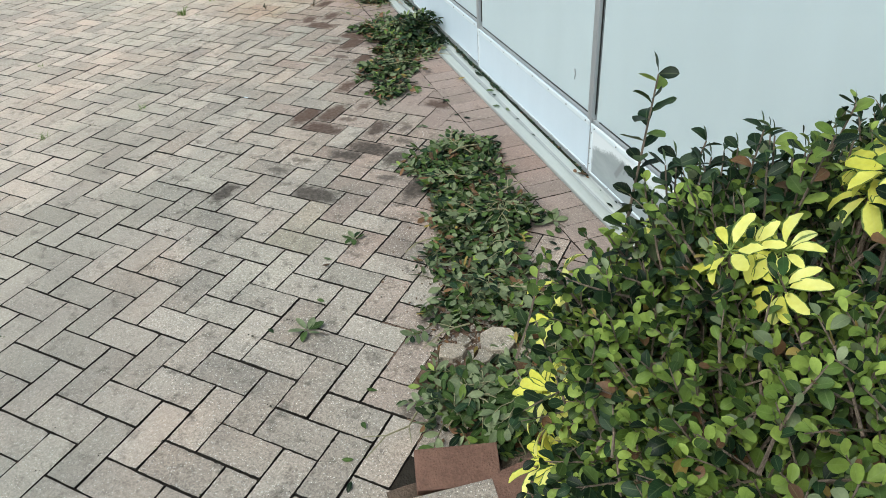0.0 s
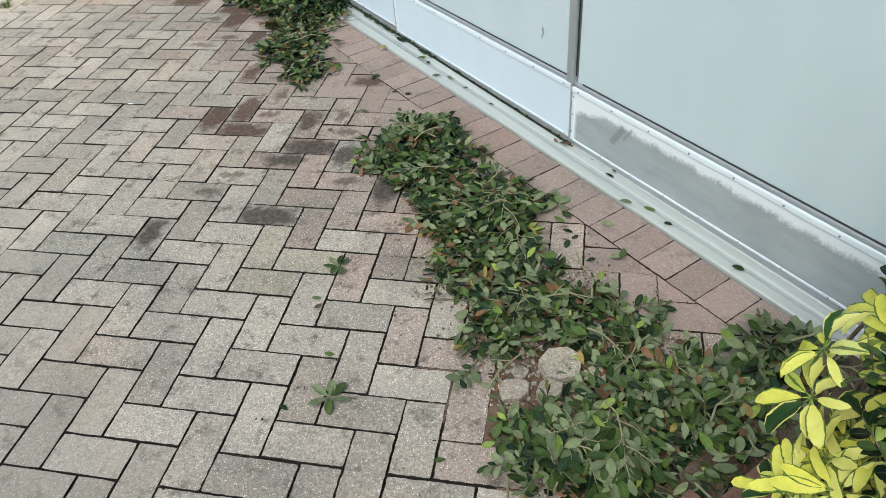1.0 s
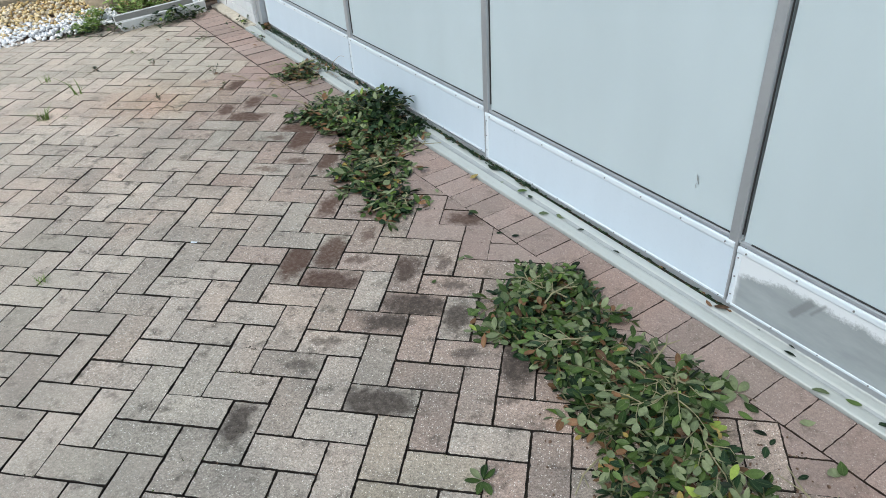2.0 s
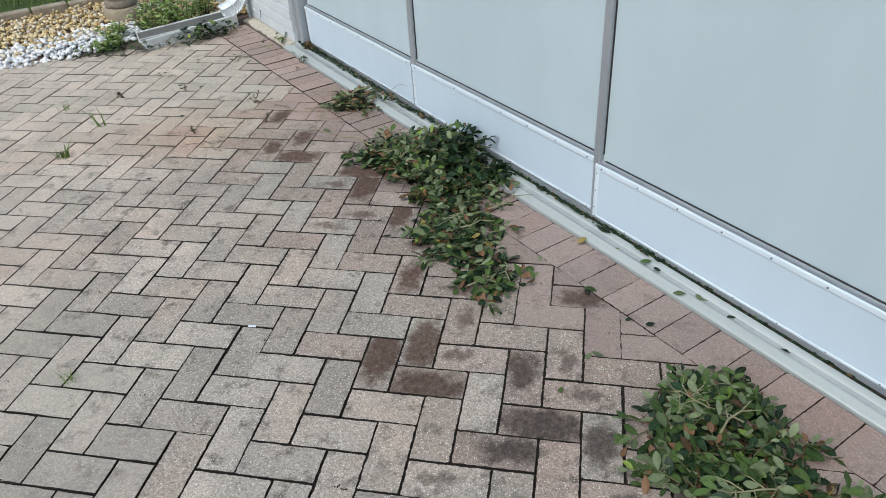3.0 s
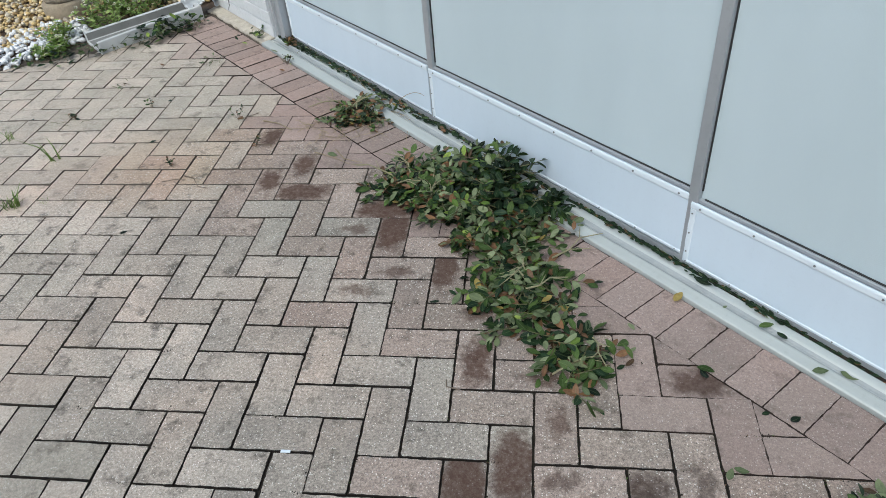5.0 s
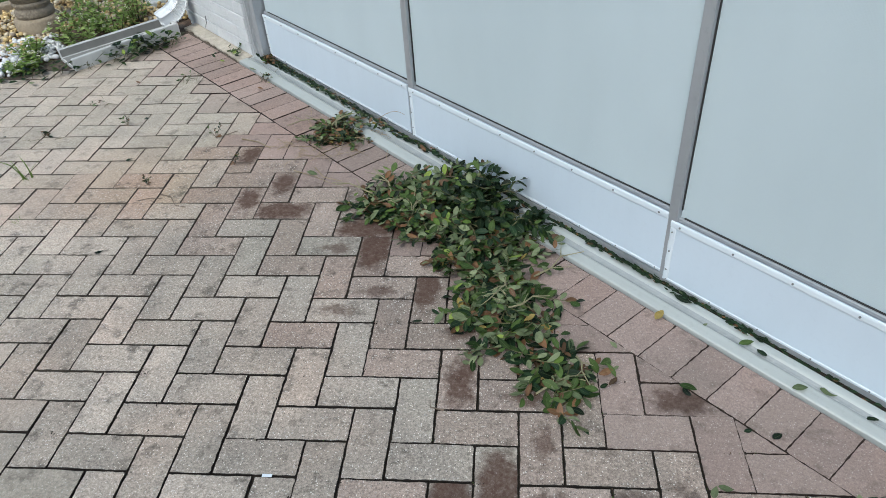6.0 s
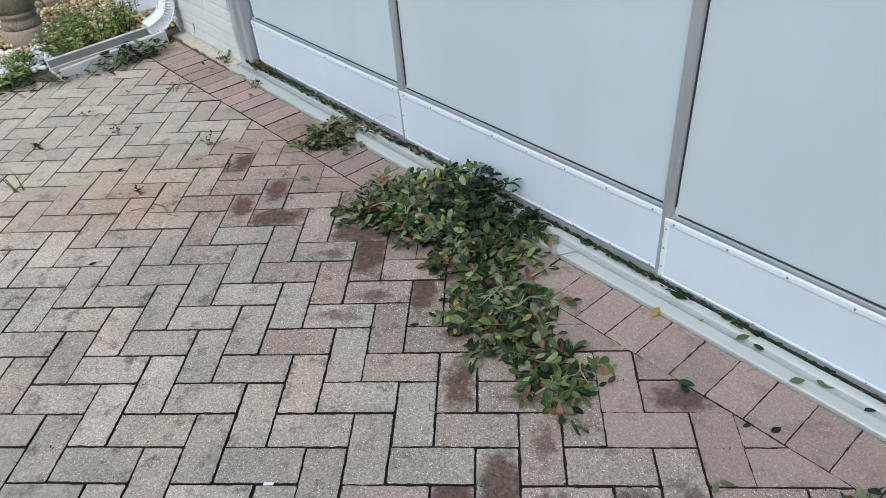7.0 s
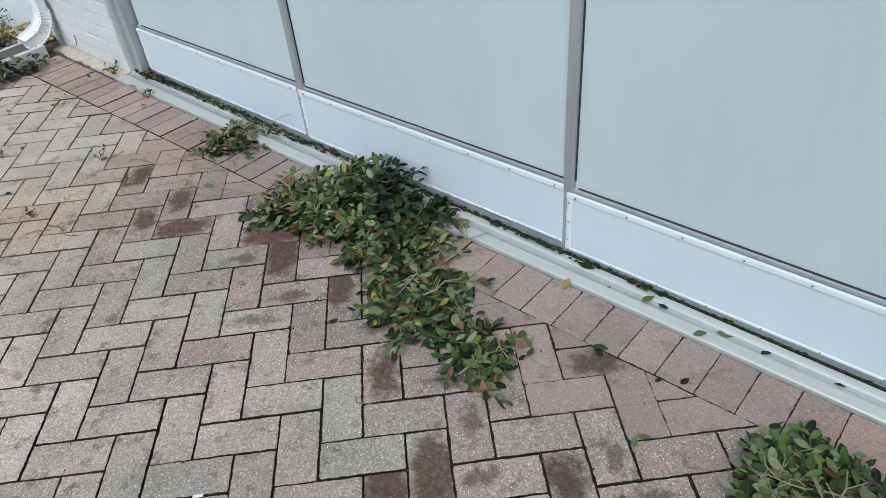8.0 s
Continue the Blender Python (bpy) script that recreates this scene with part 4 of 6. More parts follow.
def pebble_arrays(r, at, size, flat=0.7, rough=0.2):
    bm = bmesh.new()
    bmesh.ops.create_icosphere(bm, subdivisions=1, radius=1.0)
    e = Euler((r.uniform(0, 6), r.uniform(0, 6), r.uniform(0, 6))).to_matrix()
    sx, sy, sz = size * r.uniform(0.8, 1.25), size * r.uniform(0.6, 1.0), size * flat * r.uniform(0.7, 1.0)
    tilt = Euler((r.gauss(0, 0.3), r.gauss(0, 0.3), r.uniform(0, 6))).to_matrix()
    vs = []
    for v in bm.verts:
        p = (e @ v.co) * r.uniform(1 - rough, 1)
        vs.append(Vector(at) + tilt @ Vector((p.x * sx, p.y * sy, p.z * sz)))
    fs = [tuple(x.index for x in f.verts) for f in bm.faces]
    bm.free()
    return vs, fs


def stone_scatter(name, poly, count, lo, hi, mat, seed, label, rough=0.2, skip=()):
    r = random.Random(seed)
    xs, ys = [p[0] for p in poly], [p[1] for p in poly]
    b = Batch()
    made = 0
    while made < count:
        s, n = r.uniform(min(xs), max(xs)), r.uniform(min(ys), max(ys))
        if not inside(poly, s, n) or any(math.hypot(s - a, n - c) < d for a, c, d in skip):
            continue
        size = r.uniform(lo, hi)
        b.add(*pebble_arrays(r, (s, n, -0.006 + r.random() ** 2 * 0.03 + size * 0.4), size, 0.75, rough))
        made += 1
    return put(name, b.mesh(name, [mat], True), None, WALL, label, "gravel", kind="stuff")


stone_scatter("river_pebbles", [(3.45, 1.6), (3.55, 0.85), (3.75, 0.62), (3.4, 0.40), (3.28, -0.2), (4.36, -0.2), (4.36, 1.6)], 3200, 0.010, 0.022, M_RIVER, 3, "tan and cream river pebbles over the bed", 0.12, ((3.86, 0.74, 0.13),))
stone_scatter("white_stones", [(3.22, 1.0), (3.30, 1.75), (3.66, 1.75), (3.74, 0.95), (3.66, 0.72), (3.36, 0.74)], 800, 0.012, 0.026, M_MARBLE, 4, "bright white marble chips beside the pavers", 0.35)
edging = empty("edging", WALL, "low tan stone edging between pebbles and lawn", "edging", kind="structure")
r = random.Random(8)
n = -0.6
while n < 3.6:
    l = r.uniform(0.24, 0.36)
    put("stone", box_mesh("stone", (-0.045, 0, -0.04), (0.045, l - 0.012, 0.055 + r.uniform(-0.006, 0.006)), M_EDGING, 0.012), edging, pose(4.42 + r.uniform(-0.01, 0.01), n, 0, 0, 0, r.uniform(-2, 2)))
    n += l
put("concrete_slab", box_mesh("concrete_slab", (0.0, -1.2, -0.03), (0.70, 0.0, 0.042), M_PALE_CONCRETE, 0.01), None, WALL @ pose(3.67, 0.125, 0, 0, 0, 2), "pale grey concrete slab along the house beyond the downspout", "slab")


# ---- grass, weeds, flowering plants ----
def blade(batch, r, at, height, lean, mat=0):
    a = r.uniform(0, 6.28)
    v = Vector((math.cos(a), math.sin(a), 0))
    side = Vector((-v.y, v.x, 0)) * height * r.uniform(0.02, 0.035)
    p0 = Vector(at)
    p1 = p0 + v * lean * height * 0.3 + Vector((0, 0, height * 0.6))
    p2 = p0 + v * lean * height + Vector((0, 0, height * r.uniform(0.75, 1.0)))
    batch.add([p0 - side, p0 + side, p1 - side * 0.8, p1 + side * 0.8, p2], [(0, 1, 3, 2), (2, 3, 4)], mat, [(0, 0.3), (0, 0.7), (0.5, 0.3), (0.5, 0.7), (1, 0.5)])


r = random.Random(11)
b = Batch()
for _ in range(9000):
    s, n = 4.48 + 2.6 * r.random() ** 1.5, r.uniform(-0.8, 3.4)
    blade(b, r, (s, n, -0.02), r.uniform(0.04, 0.09), r.uniform(0.2, 0.9))
put("lawn_grass", b.mesh("lawn_grass", [M_GRASS]), None, WALL, "short green lawn grass past the edging", "grass", kind="stuff")

TUFTS = [(2.387, 1.375, 0.05, 18), (2.048, 1.261, 0.11, 7), (1.816, 1.476, 0.06, 46), (0.283, 1.715, 0.03, 26), (0.125, 2.158, 0.045, 22), (1.753, 1.378, 0.025, 8), (2.60, 1.75, 0.04, 14), (1.2, 2.3, 0.03, 12)]
for s, n, h, c in TUFTS:
    b = Batch()
    for _ in range(c):
        blade(b, r, (r.gauss(0, 0.012), r.gauss(0, 0.012), -0.010), h * r.uniform(0.5, 1.1) + 0.01, r.uniform(0.2, 1.4))
    put("grass_tuft", b.mesh("grass_tuft", [M_GRASS]), None, WALL @ pose(s, n, 0), "small green grass tuft growing in a paver joint", "weed", "weeds in the joints")


def flowering_plant(s, n, height, radius, seed, count=26):
    r = random.Random(seed)
    root = empty("flowering_plant", WALL @ pose(s, n, -0.01), "leafy green plant with small white daisy flowers", "plant", "white-flowered plants")
    leaves, twigs, petals = [], [], Batch()
    for i in range(count):
        a, d = r.uniform(0, 6.28), radius * math.sqrt(r.random())
        tip = Vector((math.cos(a) * d, math.sin(a) * d, height * r.uniform(0.55, 1.05) * (1 - 0.35 * d / radius)))
        foot = Vector((math.cos(a) * d * 0.35, math.sin(a) * d * 0.35, 0))
        pts = [foot, foot.lerp(tip, 0.4) + Vector((0, 0, height * 0.08)), foot.lerp(tip, 0.75) + Vector((0, 0, height * 0.06)), tip]
        twigs.append((pts, [0.0022, 0.0018, 0.0014, 0.001]))
        for j in range(17):
            t = r.uniform(0.15, 1.0)
            p = pts[0].lerp(pts[3], t) + Vector((0, 0, height * 0.08 * (1 - t)))
            g = r.uniform(0, 6.28)
            leaves.append((leaf_pose(p, (math.cos(g), math.sin(g), r.uniform(-0.2, 0.5)), (r.gauss(0, 0.3), r.gauss(0, 0.3), 1), r.uniform(0.018, 0.038)), r.randrange(8), pick(r, [0.2, 2.5, 4, 6])))
        if r.random() < 0.95:
            q = Euler((r.gauss(0, 0.5), r.gauss(0, 0.5), r.uniform(0, 6))).to_matrix()
            for j in range(6):
                g = j * math.pi / 3
                ring_ = [tip + q @ Vector(v) for v in ((0.002 * math.cos(g), 0.002 * math.sin(g), 0.003), (0.008 * math.cos(g - 0.35), 0.008 * math.sin(g - 0.35), 0.006), (0.010 * math.cos(g), 0.010 * math.sin(g), 0.006), (0.008 * math.cos(g + 0.35), 0.008 * math.sin(g + 0.35), 0.006))]
                petals.add(ring_, [(0, 1, 2, 3)])
            vs, fs = pebble_arrays(r, tip + q @ Vector((0, 0, 0.006)), 0.004)
            petals.add(vs, fs, 1)
    b = Batch()
    for q in leaves:
        batch_leaf(b, *q)
    put("foliage", b.mesh("foliage", [M_LEAF["dark"]] + [M_FLOWER_LEAF] * 5, True), root, kind="stuff")
    tb = Batch()
    for pts, rad in twigs:
        tb.add(*tube_arrays(pts, rad, 4))
    put("stem_growth", tb.mesh("stem_growth", [M_STALK]), root, kind="stuff")
    put("blossom", petals.mesh("blossom", [M_PETAL, M_LEAF["yellow"]]), root, label="small white daisy flowers", kind="stuff")
    return root


for i, (s, n, h, rad) in enumerate(((3.42, 0.46, 0.27, 0.17), (3.38, 0.66, 0.25, 0.16), (3.50, 0.30, 0.24, 0.15), (3.58, 0.52, 0.25, 0.16), (3.42, 0.90, 0.15, 0.11), (3.30, 1.02, 0.07, 0.10), (3.27, 0.95, 0.09, 0.10))):
    flowering_plant(s, n, h, rad, 40 + i, 21 if h > 0.15 else 14)

# low broad-leaved weeds along the foot of the splash block, the paver edge and the wall corner
for i, (s, n, h, c, size) in enumerate(((3.015, 0.34, 0.07, 44, 0.046), (3.005, 0.46, 0.09, 60, 0.052), (3.02, 0.57, 0.05, 34, 0.042), (3.02, 0.26, 0.05, 20, 0.04), (3.71, 0.17, 0.14, 30, 0.030), (3.80, 0.13, 0.12, 24, 0.028), (3.02, 0.72, 0.05, 14, 0.035), (3.06, 0.86, 0.06, 26, 0.045),
                                         (3.12, 1.0, 0.06, 26, 0.045), (3.20, 1.14, 0.05, 18, 0.04), (2.46, 0.42, 0.035, 12, 0.022), (2.59, 0.10, 0.05, 26, 0.038), (2.19, 0.136, 0.03, 12, 0.02), (2.535, 0.835, 0.02, 8, 0.018), (2.364, 1.116, 0.018, 8, 0.018))):
    r = random.Random(70 + i)
    weed = empty("creeping_weed", WALL @ pose(s, n, 0.002), "low green weed creeping at the edge of the pavers" if i not in (10, 12, 13, 14) else "tiny dry green weed rooted in a paver joint", "weed", "weeds along the edge")
    dull = [1, 4, 4, 1, 2] if i in (10, 12, 13, 14) else [6, 5, 2.5, 0.4]
    for j in range(c):
        a = r.uniform(0, 6.28)
        p = (r.gauss(0, 0.022 if size < 0.03 else 0.035), r.gauss(0, 0.02 if size < 0.03 else 0.05), 0.004 + h * r.random() ** 1.5)
        put("leaf", single_leaf(r.randrange(8), pick(r, dull)), weed, leaf_pose(p, (math.cos(a), math.sin(a), r.uniform(-0.1, 0.5)), (r.gauss(0, 0.3), r.gauss(0, 0.3), 1), size * r.uniform(0.7, 1.1)))
    for j in range(5):
        a = r.uniform(0, 6.28)
        p = Vector((r.gauss(0, 0.02), r.gauss(0, 0.03), -0.01))
        put("stem", mesh_of("stem", *tube_arrays([p, p + Vector((math.cos(a) * 0.03, math.sin(a) * 0.03, h * 0.8)), p + Vector((math.cos(a) * 0.06, math.sin(a) * 0.06, h * 0.7))], [0.0013, 0.0011, 0.0006], 4), M_STALK), weed)

# ---- heaps of clippings ----
CUT = [3.2, 7.0, 5.8, 0.5, 1.7, 0.2]
leaf_pile([(1.07, 0.45), (1.01, 0.34), (0.98, 0.20), (0.88, 0.07), (0.73, 0.03), (0.52, 0.03), (0.42, 0.06), (0.36, 0.10), (0.33, 0.20), (0.27, 0.24), (0.19, 0.27), (0.12, 0.26), (0.02, 0.35), (-0.08, 0.37), (-0.17, 0.385), (-0.21, 0.41), (-0.17, 0.48),
           (-0.21, 0.60), (-0.16, 0.63), (-0.07, 0.60), (0.04, 0.58), (0.13, 0.61), (0.27, 0.61), (0.33, 0.55), (0.34, 0.46), (0.44, 0.42), (0.55, 0.44), (0.72, 0.45), (0.90, 0.49)],
          2400, 0.034, 21, "heap of cut green hedge leaves swept against the sill", CUT, ((0.67, 0.165, 0.27, 0.13), (0.86, 0.24, 0.2, 0.07)), 190, 0.042, fresh=((0.58, 0.11, 0.14),), long_twigs=6,
          shoots=((0.90, 0.38, 0.05, -120, 0.18, 0.040), (0.30, 0.34, 0.04, 110, 0.15, 0.042), (0.74, 0.36, 0.06, -70, 0.17, 0.040)))
leaf_pile([(-0.86, 0.66), (-0.72, 0.54), (-0.67, 0.41), (-0.74, 0.26), (-0.89, 0.21), (-1.03, 0.27), (-1.17, 0.35), (-1.26, 0.31), (-1.42, 0.26), (-1.50, 0.36), (-1.57, 0.47), (-1.57, 0.62), (-1.40, 0.70), (-1.26, 0.69), (-1.13, 0.65)],
          2000, 0.038, 22, "oval heap of cut green hedge leaves and shoots on the pavers", CUT, ((-0.90, 0.42, 0.22, 0.07), (-1.34, 0.42, 0.20, 0.075)), 190, 0.041, 0, 0.002, (), 4,
          shoots=((-1.40, 0.36, 0.065, 75, 0.24, 0.050), (-1.30, 0.30, 0.07, 130, 0.24, 0.051), (-1.46, 0.44, 0.05, 150, 0.22, 0.050), (-1.22, 0.42, 0.06, 170, 0.20, 0.049), (-0.92, 0.38, 0.06, 20, 0.19, 0.041), (-0.84, 0.52, 0.05, -70, 0.20, 0.041), (-1.08, 0.44, 0.05, 60, 0.17, 0.044)))
leaf_pile([(-1.38, 0.74), (-1.48, 0.56), (-1.62, 0.50), (-1.74, 0.45), (-1.83, 0.39), (-1.98, 0.36), (-2.05, 0.40), (-2.14, 0.40), (-2.18, 0.33), (-2.29, 0.28), (-2.44, 0.38), (-2.46, 0.66), (-2.36, 0.86), (-2.17, 1.01), (-2.10, 0.98), (-1.93, 0.89), (-1.81, 0.88), (-1.67, 0.80), (-1.54, 0.80)],
          2700, 0.040, 23, "long spill of cut green hedge leaves at the shrub bed", [2.0, 6.0, 8.5, 1.0, 1.3, 0.15], ((-2.22, 0.62, 0.24, 0.09), (-2.2, 0.85, 0.16, 0.07)), 200, 0.040, 0, 0.002, ((-1.93, 0.715, 0.10), (-1.91, 0.845, 0.07), (-1.97, 0.785, 0.07), (-1.87, 0.80, 0.05)), 10, (),
          ((-2.08, 0.86, 0.06, 200, 0.20, 0.050), (-2.22, 0.93, 0.06, -60, 0.2, 0.052), (-2.12, 0.70, 0.08, 150, 0.2, 0.048), (-1.62, 0.64, 0.04, 200, 0.18, 0.046), (-1.74, 0.56, 0.04, 80, 0.18, 0.046)))
leaf_pile([(1.52, 0.35), (1.62, 0.15), (1.53, 0.05), (1.36, 0.06), (1.34, 0.20), (1.41, 0.31)],
          420, 0.036, 24, "small heap of wilting hedge leaves and straw at the sill", [3.0, 4.5, 5.0, 0.2, 3.4, 0.5], (), 50, 0.030, 90, 0.002, (), 3)
leaf_pile([(-2.17, 0.33), (-2.19, 0.20), (-2.20, 0.10), (-2.34, 0.12), (-2.37, 0.30), (-2.29, 0.37)],
          280, 0.06, 25, "cut hedge shoots lying by the sill and shrub bed", [2.0, 5.5, 9, 0.4, 0.5, 0], ((-2.28, 0.25, 0.14, 0.10),), 50, 0.050, 0, 0.002, (), 5)

# ---- debris in the sill gutter ----
r = random.Random(31)
b = Batch()
for _ in range(1500):
    s = 2.42 - 4.0 * r.random() ** 2.6
    if s < -1.23 and r.random() < 0.9:
        continue
    nn = r.uniform(0.004, 0.046 if s > 0.9 else 0.018)
    a = r.uniform(-0.5, 0.5) + (math.pi if r.random() < 0.5 else 0)
    batch_leaf(b, leaf_pose((s, nn, sill_top(nn) + 0.003 + r.random() * (0.014 if s > 0.6 else 0.004)), (math.cos(a), math.sin(a) * 0.4, r.gauss(0, 0.1)), (r.gauss(0, 0.2), r.gauss(0, 0.2), 1), r.uniform(0.010, 0.032 if s > 0.9 else 0.020)), r.randrange(8), pick(r, [10, 0.7, 1.0 if s > 0.9 else 0.3, 0, 1.2, 0]))
# Grey film that paints the groove's shaded band as well as its dust.
put("sill_dust", extrude_mesh("sill_dust", [(0.0480, 0.005), (0.0485, 0.0127), (0.0538, 0.0076), (0.0610, 0.0067), (0.0672, 0.0086), (0.0700, 0.0101), (0.0702, 0.005)], S0, S1 + 0.09, M_DUST_SHADE), None, WALL, "grey film of dust and painted shade in the groove of the sill", "dust", kind="stuff")
# Black strip in the gutter: channel shadow painted in together with the dirt.
put("gutter_dirt", extrude_mesh("gutter_dirt", [(0.0035, 0.0075), (0.0035, 0.0120), (0.010, 0.0098), (0.0175, 0.0112), (0.0178, 0.0075)], -1.22, S1 - 0.004, M_SAND), None, WALL, "black strip of dirt and painted shadow along the sill gutter", "dirt", kind="stuff")
for _ in range(280):
    s, nn, a = r.uniform(-0.35, 0.6), 0.004 + 0.030 * r.random() ** 1.4, r.uniform(-0.6, 0.6)
    batch_leaf(b, leaf_pose((s, nn, sill_top(nn) + 0.003 + r.random() * 0.006), (math.cos(a), math.sin(a) * 0.5, r.gauss(0, 0.1)), (r.gauss(0, 0.2), r.gauss(0, 0.2), 1), r.uniform(0.010, 0.026)), r.randrange(8), pick(r, [10, 0.8, 0.5, 0, 1.0, 0]))
put("gutter_litter", b.mesh("gutter_litter", LEAF_MATS, True), None, WALL, "dark leaf scraps lying along the sill gutter", "leaf litter", kind="stuff")

r = random.Random(32)
b = Batch()
for _ in range(60):
    a = r.uniform(0, 6.28)
    batch_leaf(b, leaf_pose((r.uniform(-0.05, 0.0), r.uniform(0.004, 0.05), 0.012 + r.random() * 0.03), (math.cos(a), math.sin(a), r.gauss(0.2, 0.4)), (r.gauss(0, 0.5), r.gauss(0, 0.5), 1), r.uniform(0.015, 0.03)), r.randrange(8), pick(r, [2, 1, 0, 0, 7, 0]))
put("dry_leaf_wad", b.mesh("dry_leaf_wad", LEAF_MATS, True), None, WALL @ pose(S1 - 0.01, 0, 0), "wad of rust-brown dead leaves in the post corner", "leaf litter", kind="stuff")

# ---- single leaves that lie about: s, n, height, heading, length, tint ----
LOOSE = [
    (-1.196, 0.040, 0.030, 205, 0.046, 4), (-1.165, 0.034, 0.030, 150, 0.036, 4), (-1.47, 0.040, 0.027, 10, 0.035, 0), (-1.60, 0.086, 0.016, 20, 0.045, 2), (-1.63, 0.07, 0.019, 200, 0.040, 1),
    (-1.75, 0.070, 0.018, 10, 0.034, 0), (-1.97, 0.072, 0.018, 190, 0.036, 1), (-2.0, 0.06, 0.022, 30, 0.032, 0), (-1.628, 0.186, 0.004, 60, 0.045, 2), (-1.746, 0.264, 0.004, 80, 0.05, 2), (-1.73, 0.25, 0.01, 130, 0.05, 1),
    (-1.55, 0.33, 0.004, 200, 0.035, 0), (-1.60, 0.31, 0.004, 100, 0.03, 0), (-1.62, 0.38, 0.004, 300, 0.035, 0), (-1.53, 0.30, 0.004, 20, 0.04, 1), (-1.48, 0.27, 0.004, 170, 0.05, 1), (-1.46, 0.30, 0.01, 70, 0.045, 2), (-1.70, 0.37, 0.004, 250, 0.03, 0),
    (-0.088, 0.106, 0.014, 100, 0.045, 5), (-0.323, 0.040, 0.024, 60, 0.042, 1), (-0.34, 0.05, 0.024, 160, 0.035, 0), (-0.493, 0.078, 0.018, 50, 0.040, 2), (-0.552, 0.050, 0.012, 10, 0.042, 2), (-0.315, 0.272, 0.004, 20, 0.045, 1), (-0.285, 0.29, 0.004, 150, 0.04, 0),
    (-0.061, 0.299, 0.004, 170, 0.028, 2), (-0.52, 0.24, 0.004, 80, 0.032, 0), (-0.47, 0.28, 0.004, 60, 0.022, 0), (-0.65, 0.05, 0.024, 20, 0.035, 0),
    (-0.80, 0.06, 0.02, 200, 0.03, 0), (-0.13, 0.03, 0.024, 20, 0.055, 0), (0.07, 0.02, 0.02, 10, 0.05, 1), (-0.20, 0.06, 0.024, 80, 0.018, 2), (0.45, 0.06, 0.02, 10, 0.04, 0), (-1.571, 1.126, 0.003, 40, 0.055, 1), (-1.38, 1.07, 0.004, 110, 0.03, 4), (-1.36, 1.06, 0.004, 60, 0.03, 2),
    (-0.55, 0.62, 0.004, 120, 0.024, 1), (-0.53, 0.45, 0.004, 40, 0.035, 2), (-0.50, 0.47, 0.004, 110, 0.035, 2), (0.35, 0.62, 0.004, 60, 0.03, 0), (1.25, 0.42, 0.004, 30, 0.045, 2), (-1.66, 1.30, 0.004, 20, 0.05, 1), (-2.0, 1.06, 0.004, 60, 0.05, 1), (-2.12, 1.12, 0.006, 10, 0.055, 1), (-2.2, 1.17, 0.006, 80, 0.05, 1), (-2.26, 1.19, 0.006, 150, 0.045, 0),
    (2.3, 0.13, 0.016, 30, 0.04, 2), (2.10, 0.2, 0.004, 30, 0.03, 4), (2.34, 1.09, 0.004, 30, 0.035, 0), (1.9, 0.9, 0.004, 90, 0.03, 0), (2.2, 0.72, 0.004, 20, 0.03, 0), (2.62, 0.6, 0.004, 20, 0.03, 4), (1.35, 1.2, 0.004, 80, 0.03, 0), (2.5, 1.25, 0.004, 0, 0.035, 0),
]
r = random.Random(33)
WORDS = {0: "dark green fallen leaf", 1: "green fallen leaf", 2: "pale dull green fallen leaf, underside up", 4: "rust-brown dead leaf", 5: "ochre-yellow fallen leaf"}
for s, n, z, head, size, tint in LOOSE:
    size = min(size, 0.03) if n > 1.0 else size
    z = sill_top(n) + 0.004 if n < sill_lip(s) else z
    m = WALL @ pose(s, n, z, r.gauss(0, 6), r.gauss(0, 5), head) @ Matrix.Scale(size, 4)
    put("fallen_leaf", single_leaf(r.randrange(8), tint), None, m, WORDS[tint] + (" on the aluminium sill" if n < 0.115 else " on the pavers"), "leaf", "fallen leaves")


def dropped_sprig(s, n, seed, spread, size, count, tints, label, twig=0.08, head=0):
    r = random.Random(seed)
    root = empty("cut_sprig", WALL @ pose(s, n, 0.003, 0, 0, head), label, "sprig", "cut sprigs")
    for i in range(count):
        a = radians(spread * (i / max(1, count - 1) - 0.5)) + r.gauss(0, 0.1)
        put("leaf", single_leaf(r.randrange(8), r.choice(tints)), root, leaf_pose((0.004 * math.cos(a), 0.004 * math.sin(a), 0.006), (math.cos(a), math.sin(a), r.uniform(0, 0.25)), (r.gauss(0, 0.2), r.gauss(0, 0.2), 1), size * r.uniform(0.8, 1.1)))
    put("twig", mesh_of("twig", *tube_arrays([Vector((-twig, 0.008, 0.002)), Vector((-twig * 0.4, 0.0, 0.004)), Vector((0.01, 0, 0.007))], [0.0016, 0.0015, 0.001], 5), M_TWIG), root)


dropped_sprig(-1.273, 0.962, 1, 260, 0.042, 6, [1, 1, 2], "small green leafy sprig dropped on the pavers", 0.03, 40)
dropped_sprig(-1.69, 1.20, 2, 300, 0.052, 6, [1, 2, 2], "green leafy sprig of broad leaves on the pavers", 0.07, 60)
dropped_sprig(-0.14, 0.50, 3, 200, 0.04, 4, [1, 2, 4], "small wilted sprig on the pavers", 0.02, 200)
dropped_sprig(1.796, 0.552, 4, 160, 0.022, 4, [4, 4, 1], "dry weed sprig standing in a paver joint", 0.07, 100)
dropped_sprig(1.551, 0.613, 5, 160, 0.02, 4, [4, 4], "dry weed sprig standing in a paver joint", 0.06, 60)
dropped_sprig(-1.45, 0.262, 6, 240, 0.05, 6, [1, 2, 2], "pale green sprig on the pink border pavers", 0.05, 30)


